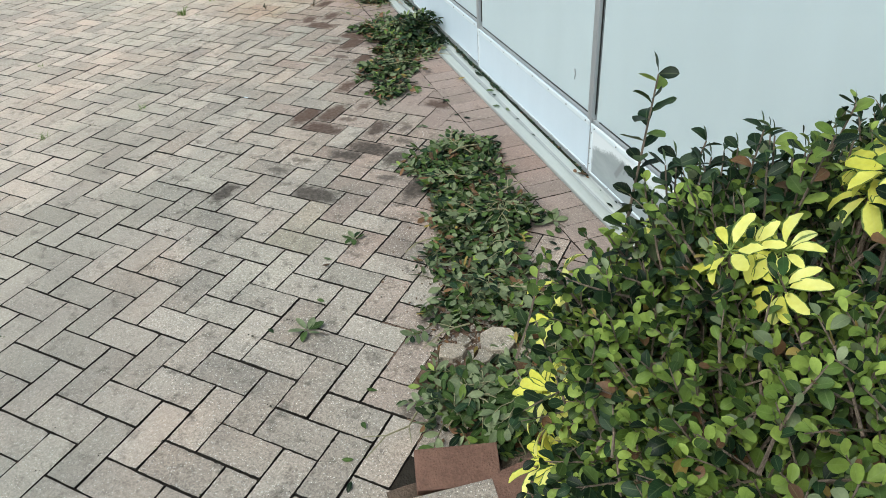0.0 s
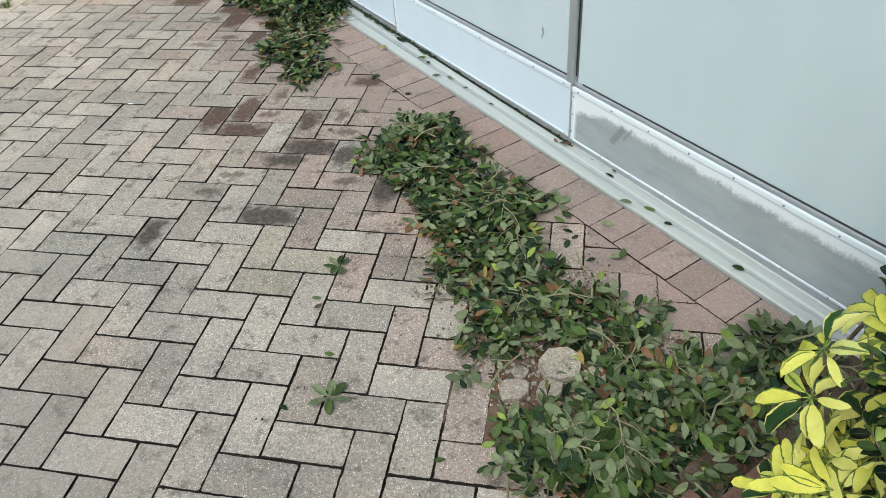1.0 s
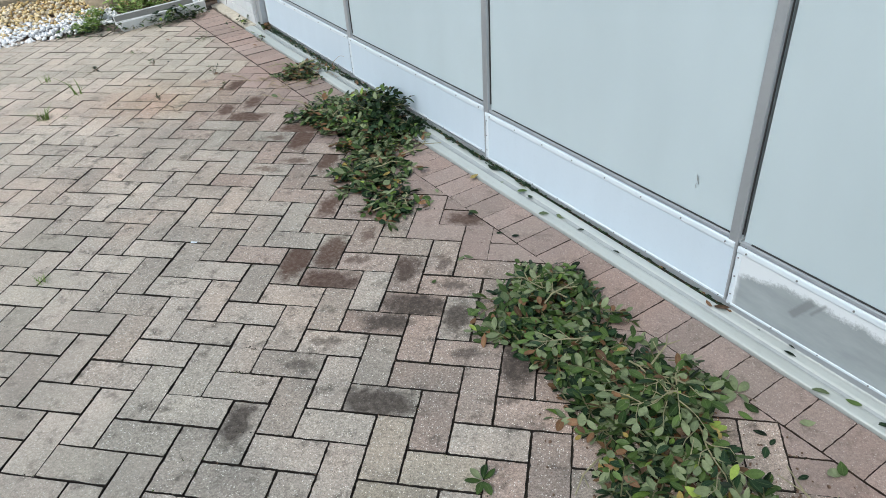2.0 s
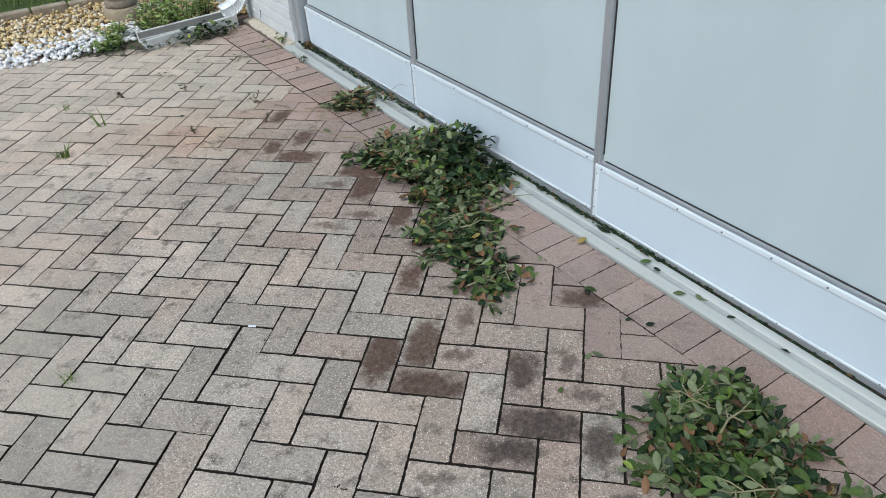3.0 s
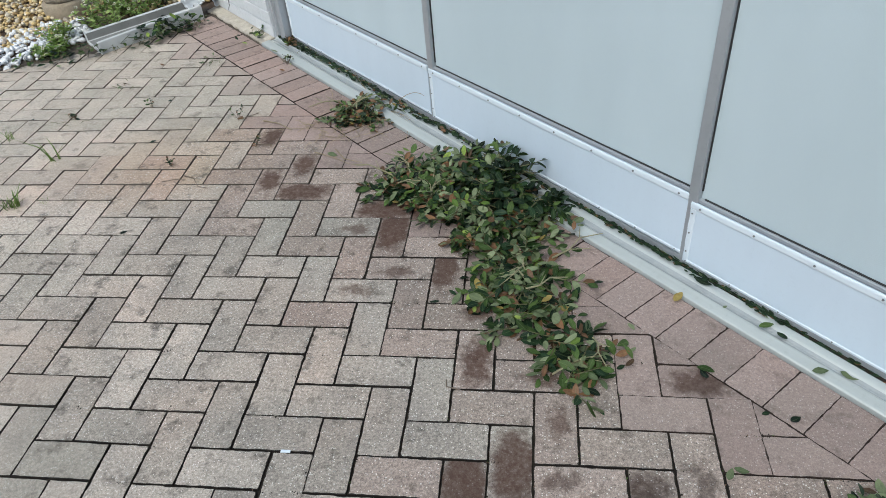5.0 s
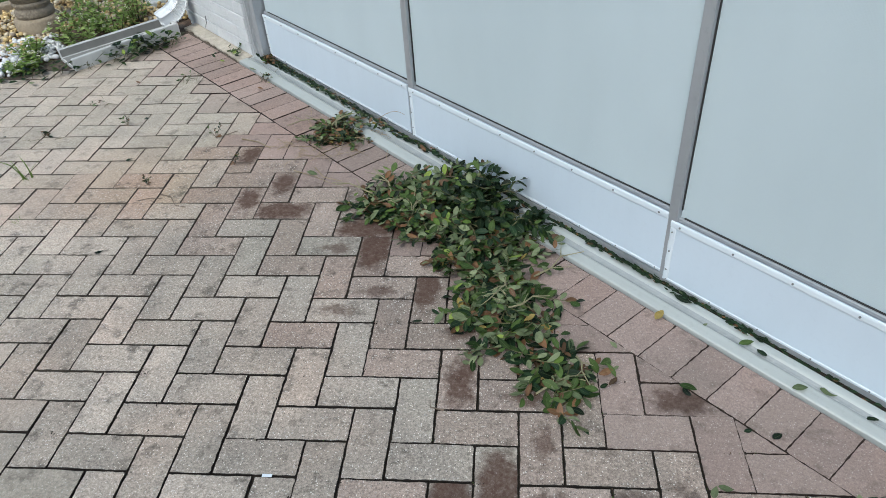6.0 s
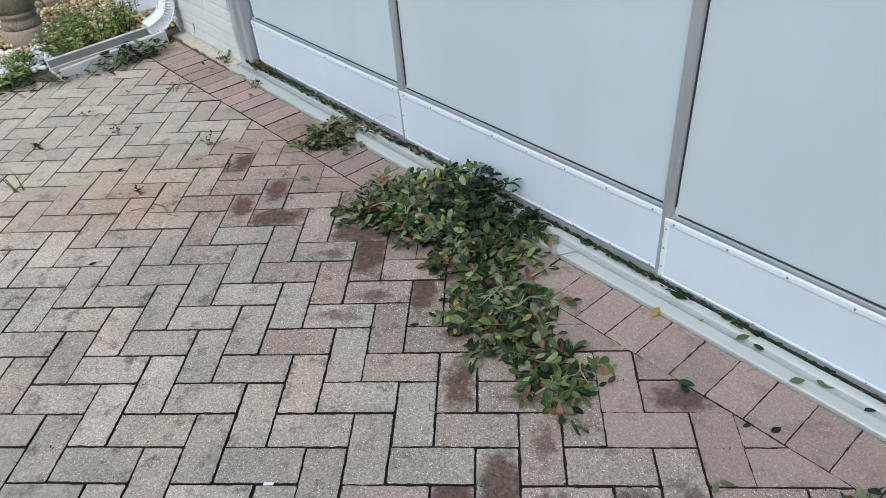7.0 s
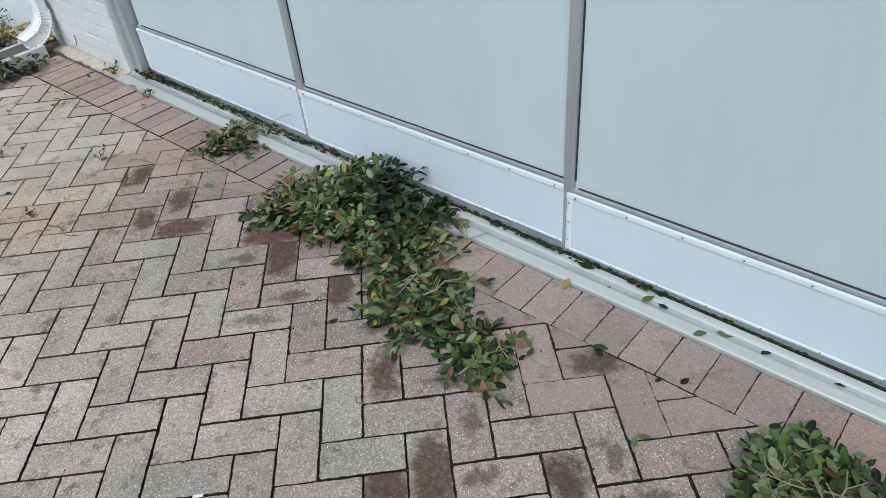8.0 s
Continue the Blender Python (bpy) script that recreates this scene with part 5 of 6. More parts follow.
def stick(points, radius, mat, label):
    pts = [Vector(p) for p in points]
    put("stick", mesh_of("stick", *tube_arrays(pts, [radius * (1 - 0.5 * i / (len(pts) - 1)) for i in range(len(pts))], 5), mat), None, WALL, label, "stick", "dropped sticks")


stick([(1.55, 0.92, 0.004), (1.50, 0.90, 0.008), (1.44, 0.91, 0.005), (1.40, 0.885, 0.004)], 0.0024, M_TWIG, "thin crooked brown stick on the pavers")
stick([(1.52, 0.93, 0.004), (1.55, 0.96, 0.006), (1.57, 1.0, 0.004)], 0.002, M_TWIG, "thin crooked brown stick on the pavers")
stick([(1.72, 0.50, 0.005), (1.64, 0.47, 0.012), (1.56, 0.45, 0.005)], 0.003, M_DRY, "pale dry straw stalk on the pavers")
stick([(1.30, 0.40, 0.004), (1.20, 0.42, 0.014), (1.12, 0.39, 0.02)], 0.0022, M_DRY, "pale dry straw stalk beside the clippings")
stick([(1.34, 0.47, 0.004), (1.24, 0.44, 0.01), (1.14, 0.42, 0.012)], 0.0018, M_DRY, "pale dry straw stalk beside the clippings")
stick([(0.06, 0.78, 0.004), (0.09, 0.80, 0.006), (0.11, 0.785, 0.004)], 0.0022, M_TWIG, "short dark twig on the pavers")
stick([(1.42 - 0.25 * t / 8, 0.03 + 0.02 * (t / 8) ** 2, 0.02 + 0.128 * math.sin(1.5 * t / 8)) for t in range(9)], 0.0014, M_DRY, "long thin dry stalk arching before the kick plate")
stick([(1.62, 0.05, 0.02), (1.63, 0.07, 0.07), (1.64, 0.08, 0.11)], 0.0014, M_DRY, "thin dry stalk standing at the sill")


def upright_weed(s, n, height, seed):
    """A dry little weed standing in a joint: a few wiry stems with tiny leaves."""
    r = random.Random(seed)
    root = empty("joint_weed", WALL @ pose(s, n, -0.004), "wiry dark brown-green weed standing in a paver joint", "weed", "wiry joint weeds")
    for _ in range(4):
        a, l = r.uniform(0, 6.28), height * r.uniform(0.6, 1.1)
        tip = Vector((math.cos(a) * l * 0.6, math.sin(a) * l * 0.6, l))
        mid = tip * 0.5 + Vector((0, 0, l * 0.12))
        put("stem", mesh_of("stem", *tube_arrays([Vector((0, 0, 0)), mid, tip], [0.0016, 0.0013, 0.0007], 4), M_TWIG), root)
        for t in (0.45, 0.7, 0.9, 1.0):
            g = r.uniform(0, 6.28)
            put("leaf", single_leaf(r.randrange(8), r.choice((0, 0, 4, 1))), root, leaf_pose(tip * t + Vector((0, 0, 0.004)), (math.cos(g), math.sin(g), 0.3), (r.gauss(0, 0.4), r.gauss(0, 0.4), 1), r.uniform(0.010, 0.018)))


for i, (s, n, h) in enumerate(((1.82, 0.57, 0.06), (1.56, 0.615, 0.05), (2.216, 0.81, 0.03), (1.66, 0.93, 0.03), (2.36, 1.10, 0.03), (2.17, 0.15, 0.045))):
    upright_weed(s, n, h, 160 + i)
put("paint_flake", box_mesh("paint_flake", (-0.012, -0.004, 0), (0.012, 0.004, 0.0016), M_STRIP, 0.0006), None, WALL @ pose(0.192, 1.203, 0.001, 0, 0, 47), "small white flake of paint on the pavers", "flake")


# ---- loose bricks and broken paver at the shrub bed ----
def brick_mesh(mat, l=0.196, w=0.095, h=0.058):
    return box_mesh("brick", (-l / 2, -w / 2, 0), (l / 2, w / 2, h), mat, 0.004)


for s, n, z, rx, ry, rz, mat, label in (
        (-2.335, 0.948, 0.020, -24, -3, 78, M_RED_BRICK, "loose red clay brick edging the shrub bed"),
        (-2.445, 0.985, 0.0, 0, 2, 84, M_PAVER[0], "loose grey concrete paver edging the shrub bed"),
        (-2.435, 0.80, 0.0, 0, 0, 96, M_RED_BRICK, "loose red-brown brick among the shrub stems"),
        (-2.47, 0.585, 0.0, 0, 4, 92, M_RED_BRICK, "loose red clay brick edging the shrub bed")):
    put("loose_brick", brick_mesh(mat), None, WALL @ pose(s, n, z, rx, ry, rz), label, "brick", "bricks round the shrub bed")

b = Batch()
r = random.Random(60)
for q in range(2200):
    if q < 420:
        s, n = -2.06 + 0.24 * r.random(), 0.56 + 0.33 * r.random()
        b.add(*pebble_arrays(r, (s, n, -0.004 + r.random() * 0.004), r.uniform(0.003, 0.010), 0.8, 0.3))
    else:
        s, n = r.gauss(-1.85, 0.24), r.gauss(0.60, 0.11)
        b.add(*pebble_arrays(r, (s, n, 0.001 + r.random() * 0.003), r.uniform(0.002, 0.006), 0.7, 0.35), 1)
put("paver_rubble", b.mesh("paver_rubble", [M_PAVER[0], M_EARTH]), None, WALL, "loose crumbs of broken concrete on bare earth", "rubble", kind="stuff")

r = random.Random(61)
for s, n, size, h in ((-1.955, 0.690, 0.062, 0.036), (-1.945, 0.818, 0.044, 0.026), (-1.995, 0.758, 0.038, 0.026), (-1.91, 0.775, 0.026, 0.018), (-2.02, 0.635, 0.035, 0.02)):
    bm = bmesh.new()
    c = 7
    ang = [2 * math.pi * (i + r.uniform(-0.3, 0.3)) / c for i in range(c)]
    rad = [size * r.uniform(0.75, 1.1) for _ in ang]
    lo = [bm.verts.new((math.cos(a) * q, math.sin(a) * q, 0)) for a, q in zip(ang, rad)]
    hi = [bm.verts.new((math.cos(a) * q * 0.96, math.sin(a) * q * 0.96, h * r.uniform(0.9, 1.05))) for a, q in zip(ang, rad)]
    bm.faces.new(hi), bm.faces.new(lo[::-1])
    for i in range(c):
        bm.faces.new((lo[i], lo[(i + 1) % c], hi[(i + 1) % c], hi[i]))
    bmesh.ops.bevel(bm, geom=bm.edges[:], offset=0.002, segments=1, affect="EDGES")
    put("broken_paver", finish(bm, "broken_paver", M_OCHRE), None, WALL @ pose(s, n, -0.006, r.gauss(0, 2), r.gauss(0, 2), r.uniform(0, 360)), "broken lump of grey concrete paver among the leaves", "rubble", "broken paver lumps")


# ---- shrubs ----
def shrub(s0, s1, n0, n1, height, seed, sprigs, shoots, label, parts=130):
    """Hedge shrub: stems from the soil, side branches, and leafy shoots over the whole outside, young and lime at their tips."""
    r = random.Random(seed)
    cs, cn = (s0 + s1) / 2, (n0 + n1) / 2
    root = empty("shrub", WALL @ pose(cs, cn, 0), label, "shrub", "hedge shrubs")
    leaves, twigs, stems = [], [], []
    hs, hn = (s1 - s0) / 2, (n1 - n0) / 2

    def top(x, y):
        return height * (1 + 0.10 * noise.noise(Vector((x * 4, y * 4, seed)))) * (1 - 0.06 * max(abs(x) / hs, abs(y) / hn) ** 5)

    def flare(x, z):
        return x + 0.12 * (z / height - 0.75) * (x > hs * 0.6)

    feet = [Vector((r.uniform(-0.6, 0.6) * hs, r.uniform(-0.6, 0.6) * hn, 0)) for _ in range(9)]
    # Dark fill inside the shrub: its inner shade put into the leaf tints.
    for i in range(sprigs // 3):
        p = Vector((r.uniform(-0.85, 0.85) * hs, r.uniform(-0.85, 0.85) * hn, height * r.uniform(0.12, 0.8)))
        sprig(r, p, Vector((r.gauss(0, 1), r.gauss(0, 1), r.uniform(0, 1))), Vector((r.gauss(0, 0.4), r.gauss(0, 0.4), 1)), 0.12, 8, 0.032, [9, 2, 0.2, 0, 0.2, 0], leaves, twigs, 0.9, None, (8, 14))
    for i in range(sprigs):
        u = r.random()
        if u < 0.55:
            x, y = r.uniform(-hs, hs), r.uniform(-hn, hn)
            z = top(x, y) * r.uniform(0.84, 1.0)
            away = Vector((x / hs * 0.5, y / hn * 0.5, 1.0))
        else:
            edge = r.random()
            if edge < 0.60:
                x, y = r.uniform(-hs, hs), hn * r.uniform(0.86, 1.0)
                away = Vector((0, 1, 0.6))
            elif edge < 0.9:
                x, y = hs * r.uniform(0.86, 1.0), r.uniform(-hn, hn)
                away = Vector((1, 0, 0.6))
            else:
                x, y = -hs * r.uniform(0.86, 1.0), r.uniform(-hn, hn)
                away = Vector((-1, 0, 0.6))
            z = top(x, y) * (0.15 + 0.8 * r.random())
        if x + cs > -2.70 and y + cn > 0.70 and r.random() < 0.93:
            continue
        away += Vector((r.gauss(0, 0.35), r.gauss(0, 0.35), r.gauss(0, 0.25)))
        l = r.uniform(0.08, 0.16)
        tip = Vector((flare(x, z), y, z))
        foot = tip - away.normalized() * l
        sunny = 0.13 + 0.30 * max(0.0, y / hn) + 0.60 * min(1.0, max(0.0, (-2.62 - x - cs) / 0.3))
        young = r.random() < sunny
        sprig(r, foot, away, Vector((r.gauss(0, 0.4), r.gauss(0, 0.4), 1)), l, r.randint(8, 12), r.uniform(0.018, 0.0265), [8, 6, 0.8, 1.6, 0.05, 0], leaves, twigs, 0.85, [0.3, 3.0, 0.6, 8, 0.5, 0.35] if young else None, (8, 14))
        if i % 4 == 0:
            base = min(feet, key=lambda q: (q - tip).length)
            mid = base.lerp(foot, 0.55) + Vector((r.gauss(0, 0.03), r.gauss(0, 0.03), 0.05))
            stems.append(([base, base.lerp(mid, 0.5) + Vector((r.gauss(0, 0.02), r.gauss(0, 0.02), 0.02)), mid, foot], [0.006, 0.0045, 0.0035, 0.0022]))
    for x, y, z, lean, size in shoots:
        foot = Vector((x - cs - lean[0] * 0.4, y - cn - lean[1] * 0.4, z - 0.48))
        tip = Vector((x - cs, y - cn, z))
        mid = foot.lerp(tip, 0.5) + Vector((0.012, -0.010, 0))
        stems.append(([foot, foot.lerp(mid, 0.5), mid, tip], [0.004, 0.0034, 0.0026, 0.0012]))
        c = 34 if size > 0.039 else 30
        for i in range(c):
            t = 0.30 + 0.70 * i / (c - 1)
            p = foot.lerp(mid, t * 2) if t < 0.5 else mid.lerp(tip, t * 2 - 1)
            a = i * 2.4
            way = Vector((math.cos(a), math.sin(a), r.uniform(0.2, 0.8)))
            leaves.append((leaf_pose(p, way, Vector((0, 0, 1)) + Vector((r.gauss(0, 0.4), r.gauss(0, 0.4), 0)), size * r.uniform(0.85, 1.15) * (1 - 0.15 * t)), r.randrange(8, 14), pick(r, [9, 4, 0.3, 0.6, 0.1, 0.05] if x > -2.68 else [4, 4, 0.3, 5, 0.2, 0.1])))
        leaves.append((leaf_pose(tip, Vector((0.2, 0.1, 1)), Vector((0.5, 0.5, 0.3)), size * 0.8), 2, 1))
    order = list(range(len(leaves)))
    order.sort(key=lambda i: -(leaves[i][0].translation.z + 0.5 * leaves[i][0].translation.y))
    every = max(1, len(order) // (3 * parts))
    free = set(order[:parts * every:every])
    b = Batch()
    for i, q in enumerate(leaves):
        if i in free:
            put("leaf", single_leaf(q[1], q[2]), root, q[0])
        else:
            batch_leaf(b, *q)
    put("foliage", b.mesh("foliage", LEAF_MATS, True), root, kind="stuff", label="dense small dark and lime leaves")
    tb = Batch()
    for pts, rad in twigs:
        tb.add(*tube_arrays(pts, rad, 4))
    put("shoot_growth", tb.mesh("shoot_growth", [M_TWIG]), root, kind="stuff", label="thin grey-brown shoots")
    tb = Batch()
    for pts, rad in stems:
        tb.add(*tube_arrays(pts, rad, 5))
    put("branchwork", tb.mesh("branchwork", [M_TWIG]), root, kind="stuff", label="grey-brown woody branches")
    return root


SHOOTS = [(-2.527, 0.668, 1.035, (0.30, -0.34), 0.040)]
r = random.Random(57)
for s, n, z in ((-2.56, 0.57, 0.93), (-2.58, 0.70, 0.95), (-2.56, 0.73, 0.92), (-2.62, 0.62, 0.96), (-2.66, 0.68, 1.0), (-2.70, 0.60, 0.99), (-2.75, 0.66, 1.03), (-2.80, 0.60, 1.06), (-2.63, 0.80, 0.96),
                (-2.55, 0.66, 0.90), (-2.60, 0.60, 0.91), (-2.64, 0.55, 0.94), (-2.57, 0.62, 0.88), (-2.68, 0.64, 0.96), (-2.72, 0.66, 0.99), (-2.63, 0.74, 0.93), (-2.66, 0.60, 0.95), (-2.76, 0.58, 1.0), (-2.70, 0.70, 0.97),
                (-2.86, 0.68, 1.07), (-2.72, 0.48, 0.98), (-2.60, 0.66, 0.94), (-2.68, 0.56, 1.02), (-2.78, 0.52, 1.02), (-2.66, 0.42, 0.96), (-2.60, 0.20, 0.88), (-2.84, 0.42, 1.0), (-2.61, 0.72, 0.93)):
    SHOOTS.append((s - 0.012, max(0.15, n - 0.08), z, (r.gauss(0.05, 0.12), r.gauss(0, 0.12)), r.uniform(0.029, 0.035)))
shrub(-3.46, -2.597, 0.12, 0.91, 0.96, 51, 5000, SHOOTS, "dense clipped shrub with small dark leaves and lime young tips", 220)
shrub(-4.30, -3.46, 0.12, 0.84, 0.84, 52, 420, [], "dense clipped shrub with small dark leaves beside the screen wall", 40)


# ---- variegated umbrella plant among the shrubs ----
LEAFLET = [leaf_arrays(1.0, w, c, f, 0.9, u) for w, c, f, u in ((0.46, 0.35, 0.25, 0.12), (0.54, 0.45, 0.3, 0.2), (0.50, 0.25, 0.4, -0.2), (0.44, 0.6, 0.3, 0.15), (0.52, 0.1, 0.15, 0.25))]


def umbrella_plant(s, n, whorls, seed, label):
    r = random.Random(seed)
    root = empty("umbrella_plant", WALL @ pose(s, n, 0), label, "plant", "variegated plants")
    for ws, wn, wz, tilt, size in whorls:
        hub = Vector((ws - s, wn - n, wz))
        foot = Vector((r.gauss(0, 0.03), r.gauss(0, 0.03), 0))
        put("stem", mesh_of("stem", *tube_arrays([foot, foot.lerp(hub, 0.5) + Vector((r.gauss(0, 0.02), r.gauss(0, 0.02), 0.03)), hub], [0.006, 0.005, 0.003], 6), M_TWIG), root)
        b = Batch()
        axis = Vector(tilt).normalized()
        low = wz < 0.8
        q = axis.to_track_quat("Z", "Y")
        c = r.randint(8, 10)
        for i in range(c):
            a = 2 * math.pi * i / c + r.gauss(0, 0.16)
            way = q @ Vector((math.cos(a), math.sin(a), r.uniform(-0.2, 0.4) if not low else r.uniform(-0.35, 0.55)))
            v, f, uv = r.choice(LEAFLET)
            m = leaf_pose(hub + way * 0.009, way, axis + Vector((r.gauss(0, 0.22), r.gauss(0, 0.22), 0)), 1.15 * size * r.uniform(0.7, 1.12)) @ Matrix.Diagonal((1, 0.74 if low else 0.9, 1, 1))
            b.add([m @ p for p in v], f, pick(r, [6, 0.7, 0, 1.2 if low else 0.7]), uv)
            b.add(*tube_arrays([hub, hub + way * 0.012], [0.0014, 0.0012], 4), mat=2)
        put("leaf_whorl", b.mesh("leaf_whorl", [M_VARIEGATED, M_VARIEGATED_DEEP, M_LEAF["lime"], M_GREEN_LEAFLET], True), root, label="whorl of yellow leaflets splashed with green")


LOW_WHORLS = []
r = random.Random(83)
for _ in range(30):
    z = r.uniform(0.30, 0.68)
    LOW_WHORLS.append((r.uniform(-2.70, -2.575), r.uniform(0.70, 0.86), z, (r.uniform(-0.1, 0.4), r.uniform(0.4, 0.9), 0.8), r.uniform(0.042, 0.054)))
for _ in range(14):
    LOW_WHORLS.append((r.uniform(-2.60, -2.54), r.uniform(0.40, 0.72), r.uniform(0.40, 0.74), (r.uniform(0.4, 0.9), r.uniform(0.0, 0.5), 0.7), r.uniform(0.042, 0.052)))
umbrella_plant(-2.81, 0.60, [(-2.805, 0.736, 0.935, (0.2, 0.7, 1), 0.037), (-2.828, 0.682, 0.935, (0.0, 0.6, 1), 0.037), (-2.860, 0.705, 0.912, (-0.1, 0.9, 0.7), 0.034), (-2.80, 0.70, 0.925, (0.1, 0.8, 0.9), 0.034),
                             (-2.795, 0.512, 0.985, (0.1, 0.6, 1), 0.050), (-2.815, 0.495, 0.975, (0, 0.5, 1), 0.048), (-2.770, 0.480, 0.965, (0.2, 0.5, 1), 0.046), (-2.785, 0.520, 0.950, (0.2, 0.8, 0.8), 0.046),
                             (-2.70, 0.395, 0.92, (0.2, 0.4, 1), 0.044), (-2.95, 0.58, 0.86, (0, 0.4, 1), 0.040), (-2.62, 0.30, 0.88, (0.3, 0.3, 1), 0.042)],
               81, "variegated umbrella plant with yellow and green leaflets in the hedge")
umbrella_plant(-2.61, 0.68, [(-2.538, 0.808, 0.715, (0.6, 0.6, 0.8), 0.047), (-2.552, 0.822, 0.645, (0.5, 0.8, 0.6), 0.049), (-2.575, 0.70, 0.80, (0.6, 0.4, 0.8), 0.036), (-2.585, 0.745, 0.735, (0.7, 0.5, 0.7), 0.044), (-2.60, 0.83, 0.575, (0.6, 0.7, 0.5), 0.054),
                             (-2.565, 0.77, 0.56, (0.9, 0.4, 0.5), 0.054), (-2.575, 0.62, 0.75, (0.9, 0.2, 0.7), 0.050), (-2.575, 0.80, 0.47, (0.9, 0.5, 0.4), 0.052), (-2.635, 0.86, 0.50, (0.6, 0.8, 0.4), 0.050), (-2.60, 0.85, 0.38, (0.7, 0.7, 0.4), 0.050)] + LOW_WHORLS,
               82, "variegated umbrella plant with bright yellow leaflets at the bed's edge")

# ---- dirt, moss and blown scraps lodged in the joints ----
r = random.Random(141)
b = Batch()
for _ in range(3000):
    s, n = 3.0 - 5.6 * r.random() ** 1.15, 0.33 + 2.6 * r.random() ** 1.4
    p = wp(s, n)
    i, j = round(p.x / UNIT), round(p.y / UNIT)
    on_x = r.random() < 0.5
    x, y = (i * UNIT + r.gauss(0, 0.0016), p.y) if on_x else (p.x, j * UNIT + r.gauss(0, 0.0016))
    c = int(math.floor(x / UNIT)), int(math.floor(y / UNIT))
    if (on_x and abs(x - i * UNIT) < 0.01 and (i - c[1] - 2) % 4 == 1) or (not on_x and (c[0] - j - 2) % 4 == 0):
        continue
    for _ in range(r.choice((2, 3, 3, 5, 9))):
        q = r.gauss(0, 0.009)
        at = (*laid(x + (r.gauss(0, 0.002) if on_x else q), y + (q if on_x else r.gauss(0, 0.002))), -0.002 + r.random() * 0.003)
        vs, fs = pebble_arrays(r, at, r.uniform(0.0012, 0.0034) * (1.0 if s < 0.8 else 0.6), 0.7, 0.5)
        b.add(vs, fs, pick(r, [9, 1.2, 1.0]))
put("joint_dirt", b.mesh("joint_dirt", [M_SAND, M_EARTH, M_LAWN_SOIL]), None, None, "dark crumbs of dirt and moss lodged in the joints", "dirt", kind="stuff")

# ---- painted bricks of the house wall ----
bm = bmesh.new()
bmesh.ops.create_cube(bm, size=1.0)
for v in bm.verts:
    v.co = Vector((v.co.x * 0.1996, (v.co.y - 0.5) * 0.012, v.co.z * 0.0615))
bmesh.ops.bevel(bm, geom=[e for e in bm.edges if abs(e.verts[0].co.x - e.verts[1].co.x) > 0.1], offset=0.0045, segments=2, profile=0.6, affect="EDGES")
me_wbrick = finish(bm, "brick", M_WHITE_BRICK)
r = random.Random(91)
course = 0
z = 0.045
while z < 2.6:
    s = HS0 + 0.002 - (0.1016 if course % 2 else 0.0)
    while s < HS1:
        a, c = max(s, HS0 + 0.002), min(s + 0.198, HS1)
        if c - a > 0.03:
            put("brick", me_wbrick, house_wall, pose((a + c) / 2, HN + r.uniform(-0.002, 0.0015), z, r.gauss(0, 0.6), 0, r.gauss(0, 0.4)) @ Matrix.Diagonal(((c - a + 0.0048) / 0.1996, 1, 1, 1)))
        s += 0.2032
    z += 0.0677
    course += 1

crack = mesh_of("crack", *tube_arrays([Vector((3.003, HN + 0.0015, 0.101)), Vector((3.006, HN + 0.002, 0.062)), Vector((3.050, HN + 0.0015, 0.023))], [0.0035, 0.0028, 0.0008], 5), M_SCREW)
put("crack", crack, house_wall, label="short dark crack in the white paint")

# ---- pavers: a soldier course along the sill, herringbone beyond it ----
pavement = empty("pavement", None, "grey-pink concrete pavers in herringbone with a soldier course at the sill", "pavement", kind="structure")
GAP, DEPTH, CHAMFER = 0.0019, 0.035, 0.0009


def slab(poly, r=None, step=0.030, gap=GAP, chamfer=CHAMFER):
    """A paver from its outline: a flat top, a crumbled grimy rim, sides running down into the sand; the rim takes the second material."""
    if r is not None:
        rich = []
        for (x0, y0), (x1, y1) in zip(poly, poly[1:] + poly[:1]):
            cuts = max(1, round(math.hypot(x1 - x0, y1 - y0) / step))
            rich += [(x0 + (x1 - x0) * q / cuts, y0 + (y1 - y0) * q / cuts) for q in range(cuts)]
        poly = rich
    c = len(poly)

    def shrink(d, wear):
        out = []
        for i, p in enumerate(poly):
            a, b_ = Vector(poly[i - 1]), Vector(poly[(i + 1) % c])
            q = Vector(p)
            e0, e1 = (q - a).normalized(), (b_ - q).normalized()
            n0, n1 = Vector((-e0.y, e0.x)), Vector((-e1.y, e1.x))
            corner = 0.0006 if wear and n0.dot(n1) < 0.7 else 0.0
            k_ = max(0.35, 1 + n0.dot(n1))
            out.append(q + (n0 + n1) * (d + corner + (max(-0.0006, wear.gauss(0.0002, 0.0008)) if wear else 0.0)) / k_)
        return out

    a, b_ = shrink(gap, None), shrink(gap + chamfer, r)
    verts = [(p.x, p.y, -DEPTH) for p in a] + [(p.x, p.y, -chamfer) for p in a] + [(p.x, p.y, 0.0) for p in b_]
    faces = [tuple(range(2 * c, 3 * c))]
    for i in range(c):
        j = (i + 1) % c
        faces += [(i, j, c + j, c + i), (c + i, c + j, 2 * c + j, 2 * c + i)]
    return verts, faces, [0] + [1, 1] * c


def paver_mesh(outline, mat, r, gap=0.0009):
    pink = mat in M_PINK.values()
    v, f, ids = slab(outline, r, 0.011, gap if pink else GAP, 0.0005 if pink else CHAMFER)
    return mesh_of("paver", v, f, [mat, M_DUSTY_RIM if pink else M_RIM], ids)


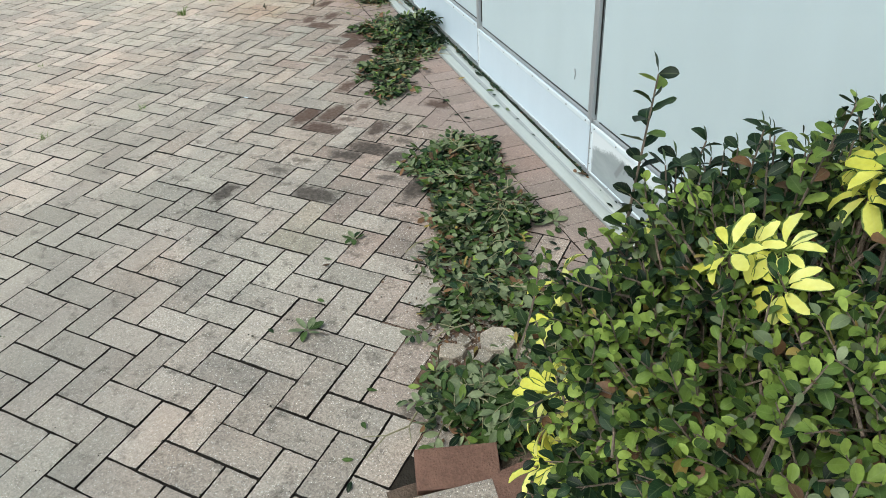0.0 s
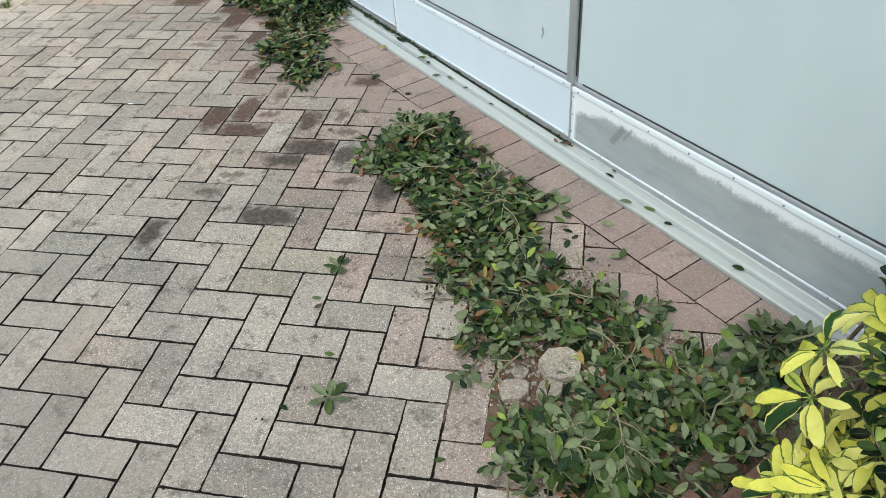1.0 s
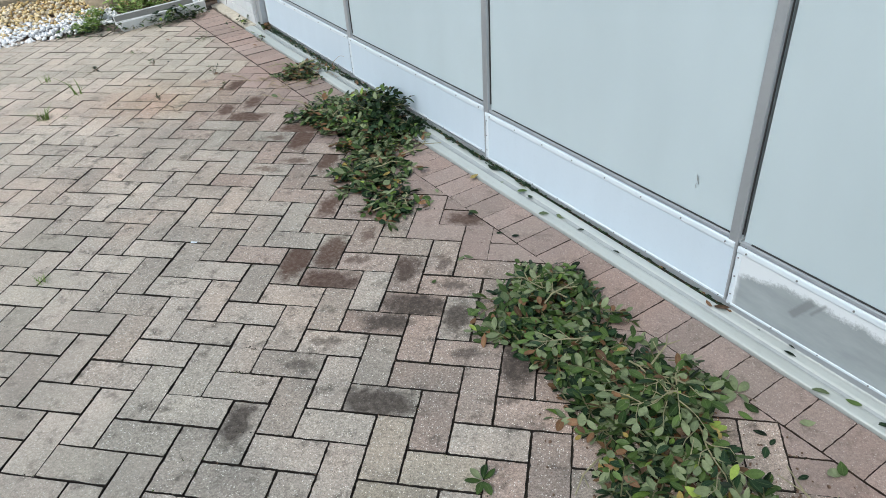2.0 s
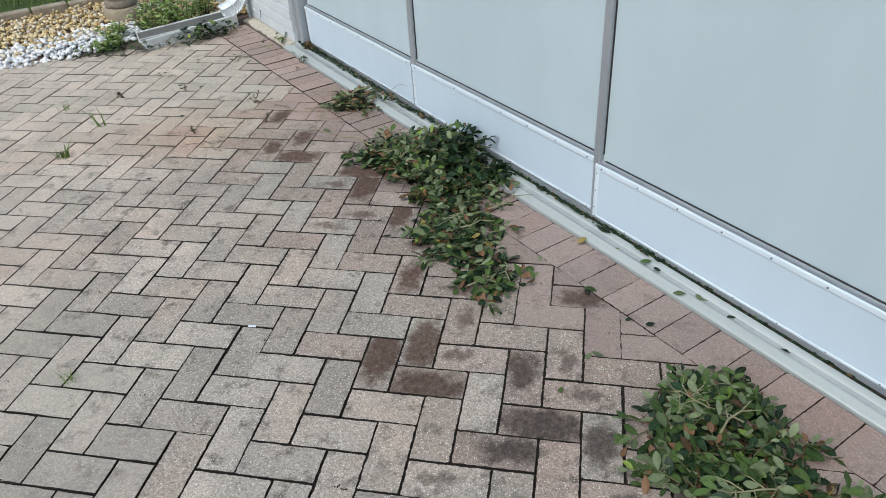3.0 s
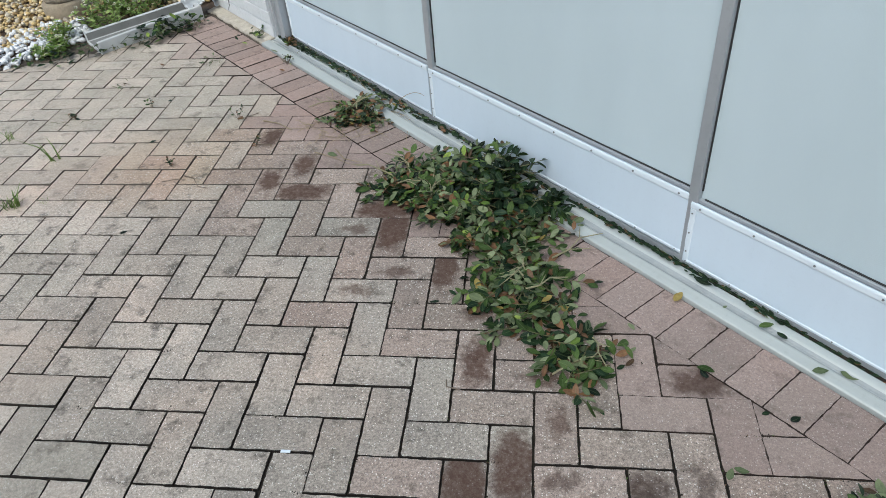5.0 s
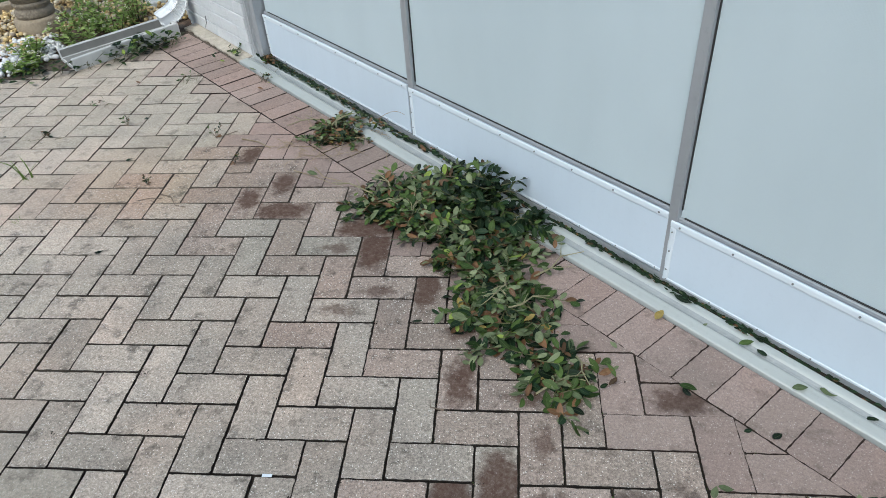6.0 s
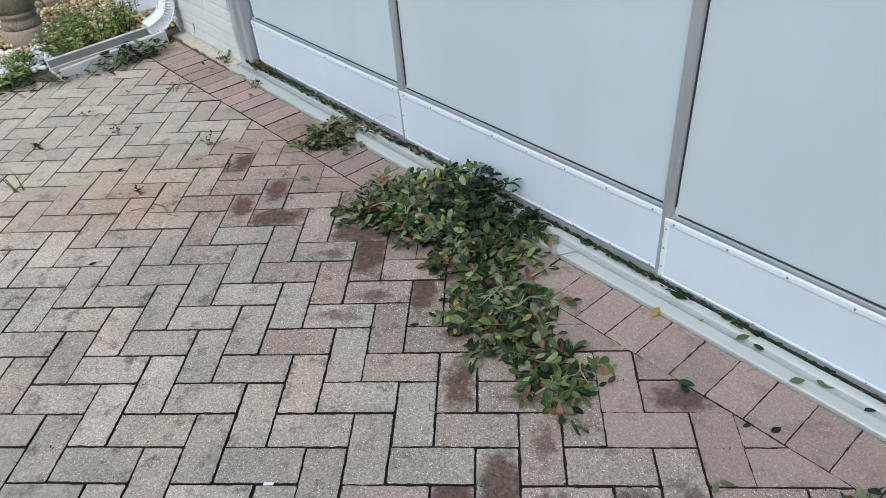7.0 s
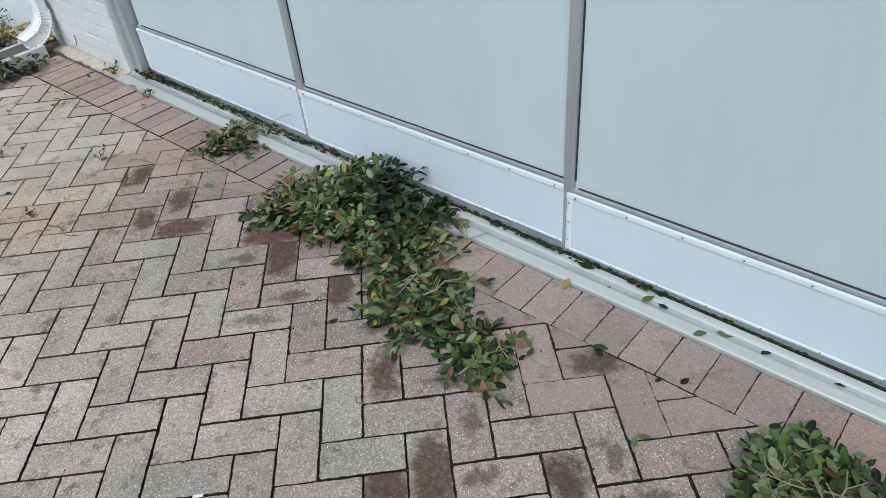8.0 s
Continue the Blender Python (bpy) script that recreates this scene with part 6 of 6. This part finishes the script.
def clip(poly, a, b_, c):
    """Keeps the part of an outline where a*x + b*y <= c."""
    out = []
    for (x0, y0), (x1, y1) in zip(poly, poly[1:] + poly[:1]):
        d0, d1 = a * x0 + b_ * y0 - c, a * x1 + b_ * y1 - c
        if d0 <= 0:
            out.append((x0, y0))
        if (d0 < 0 < d1) or (d1 < 0 < d0):
            t = d0 / (d0 - d1)
            out.append((x0 + (x1 - x0) * t, y0 + (y1 - y0) * t))
    return out


def area(poly):
    return abs(sum(x0 * y1 - x1 * y0 for (x0, y0), (x1, y1) in zip(poly, poly[1:] + poly[:1]))) / 2


STAINS = {(-10, 13, 1): 2, (-8, 11, 1): 2, (-8, 10, 0): 3, (-9, 10, 1): 2, (-5, 9, 0): 3, (-4, 7, 1): 3, (-3, 8, 1): 3, (-6, 8, 0): 1, (-5, 5, 0): 1, (-2, 5, 1): 2, (-2, 4, 0): 1, (-1, 2, 1): 2, (0, 2, 0): 1,
          (1, 0, 1): 1, (0, -1, 1): 3, (-1, -2, 1): 3, (0, -2, 0): 3, (1, -1, 0): 1, (4, -1, 1): 1, (3, -2, 1): 2, (4, -2, 0): 1, (3, -3, 0): 3, (4, 2, 0): 2, (5, -4, 1): 2, (2, -4, 0): 2, (1, -5, 0): 1, (0, -6, 0): 1,
          (3, -7, 0): 3, (7, -6, 1): 3, (0, -9, 1): 2, (5, -5, 0): 1, (-4, 6, 0): 1}
OCHRE = {(4, -9, 1), (5, -9, 0), (4, -10, 0), (-13, 12, 0), (-12, 11, 1), (-11, 10, 0)}
me_whole = {}
far, far_warm, far_pink, near_count = Batch(), Batch(), Batch(), 0
r = random.Random(101)


def border(s):
    """Where the soldier course ends: its line runs a little out of true with the wall."""
    return 0.288 + 0.0205 * s


ux, uy = (WALL.to_3x3() @ Vector((0, 1, 0))).xy
sx, sy = (WALL.to_3x3() @ Vector((1, 0, 0))).xy
ox, oy = WALL.translation.xy


def lay(poly, key, mat_of, single):
    global near_count
    cx, cy = sum(p[0] for p in poly) / len(poly), sum(p[1] for p in poly) / len(poly)
    dz = r.gauss(0, 0.0008)
    wears = -2.6 < sn(cx, cy)[0] and sn(cx, cy)[1] < 3.4
    tilt = (r.gauss(0, 0.25), r.gauss(0, 0.25), r.gauss(0, 0.10))
    if single:
        whole = len(poly) == 4 and abs(area(poly) - 2.02031 * UNIT * UNIT) < 1e-5
        mat = mat_of
        if whole:
            shape = (mat.name, r.randrange(5))
            if shape not in me_whole:
                me_whole[shape] = paver_mesh([(-1.005 * UNIT, -0.5025 * UNIT), (1.005 * UNIT, -0.5025 * UNIT), (1.005 * UNIT, 0.5025 * UNIT), (-1.005 * UNIT, 0.5025 * UNIT)], mat, r)
            me = me_whole[shape]
            turn = 0.656 + 90 * key[2]
        else:
            me = paver_mesh([(x - cx, y - cy) for x, y in poly], mat, r)
            turn = 0
        put("paver", me, pavement, pose(cx + r.gauss(0, 0.0006), cy + r.gauss(0, 0.0006), dz, tilt[0], tilt[1], turn + tilt[2]))
        near_count += 1
    else:
        v, f, ids = slab([(x - cx, y - cy) for x, y in poly], r if wears else None)
        m = pose(cx, cy, dz, *tilt)
        v = [m @ Vector(p) for p in v]
        mat_of.add(v, f[:1], 0)
        o = len(mat_of.v) - len(v)
        mat_of.f.extend(tuple(q + o for q in g) for g in f[1:])
        mat_of.i.extend([1] * (len(f) - 1))


for j in range(-110, 60):
    for i in range(-110, 60):
        k = (i - j - 2) % 4
        if k == 0:
            key, w, h = (i, j, 0), 2, 1
        elif k == 3:
            key, w, h = (i, j, 1), 1, 2
        else:
            continue
        x0, y0 = i * UNIT, j * UNIT
        s, n = sn(*laid(x0 + w * UNIT / 2, y0 + h * UNIT / 2))
        if not (-7.9 < s < 3.6 and 0.2 < n < 7.4):
            continue
        poly = [laid(x0, y0), laid(x0 + w * UNIT, y0), laid(x0 + w * UNIT, y0 + h * UNIT), laid(x0, y0 + h * UNIT)]
        poly = clip(poly, -(ux - 0.0205 * sx), -(uy - 0.0205 * sy), -((ux - 0.0205 * sx) * ox + (uy - 0.0205 * sy) * oy) - 0.288)
        limit = 3.085 + 0.40 * max(0.0, n - 0.80)
        if poly:
            poly = clip(poly, sx, sy, sx * ox + sy * oy + limit)
        if poly and n < 1.115 and s < -2.2:
            poly = clip(poly, -sx, -sy, -(sx * ox + sy * oy) + 2.32) if s > -2.34 else clip(poly, -ux, -uy, -(ux * ox + uy * oy) - 1.115)
        if not poly or area(poly) < 0.0009:
            continue
        if -2.30 < s < -1.90 and 0.57 < n < 0.87:
            continue
        if n < 1.62 and -2.62 < s < 1.72 and near_count < 300:
            st = STAINS.get(key, 0)
            lot = random.Random(i * 131 + j).random()
            fam = M_PINK if n < border(s) + 0.06 + 0.13 * lot else (M_WARM if n < 0.6 + 0.5 * lot else M_PAVER)
            lay(poly, key, M_OCHRE if key in OCHRE else fam[st], True)
        else:
            lot, lot2 = random.Random(i * 131 + j).random(), random.Random(i * 57 - j * 3).random()
            lay(poly, key, far_pink if n < border(s) + 0.05 + 0.12 * lot else (far_warm if s > 0.9 + 0.5 * n + lot2 or n < 0.6 + 0.5 * lot2 else far), False)

put("joint_sand", mesh_of("joint_sand", [(q, n, z) for q in (-2.34, 3.0) for n, z in ((sill_lip(q) + 0.006, -0.03), (sill_lip(q) + 0.006, -0.0035), (border(q) - 0.002, -0.0035), (border(q) - 0.002, -0.03))],
                          [(0, 1, 5, 4), (1, 2, 6, 5), (2, 3, 7, 6), (0, 3, 2, 1), (4, 5, 6, 7)], M_DUSTY_RIM), pavement, WALL, label="pinkish sand swept into the soldier course joints")


def joint(s):
    """Where a soldier joint lies: the course creeps towards the shrubs past the second heap."""
    return s - 0.007 - 0.022 * max(0.0, min(1.0, (-0.75 - s) / 0.4))


s = 0.068 - 24 * UNIT
while s < 3.05:
    if s > -2.36:
        mid, half = (joint(s) + joint(s + UNIT)) / 2, (joint(s + UNIT) - joint(s)) / 2
        n0, n1 = sill_lip(mid) + 0.0045, border(mid)
        c, lean = (n0 + n1) / 2, 0.0205 * half
        quad = [(-half, n0 - c), (half, n0 - c), (half, n1 - c + lean), (-half, n1 - c - lean)]
        m = WALL @ pose(mid, c, r.gauss(0, 0.0008), r.gauss(0, 0.2), r.gauss(0, 0.2), r.gauss(0, 0.12))
        put("paver", paver_mesh(quad, M_PINK[0], r, 0.0009 + 0.0014 * max(0.0, min(1.0, s - 0.3))), pavement, m)
    s += UNIT
put("far_pavers", far.mesh("far_pavers", [M_FARPAVER, M_RIM]), pavement, kind="stuff", label="more grey concrete pavers in herringbone")
put("far_warm_pavers", far_warm.mesh("far_warm_pavers", [M_FARWARM, M_RIM]), pavement, kind="stuff", label="more warm grey pavers towards the garden bed")
put("far_border_pavers", far_pink.mesh("far_border_pavers", [M_FARPINK, M_DUSTY_RIM]), pavement, kind="stuff", label="pinkish cut pavers beside the soldier course")
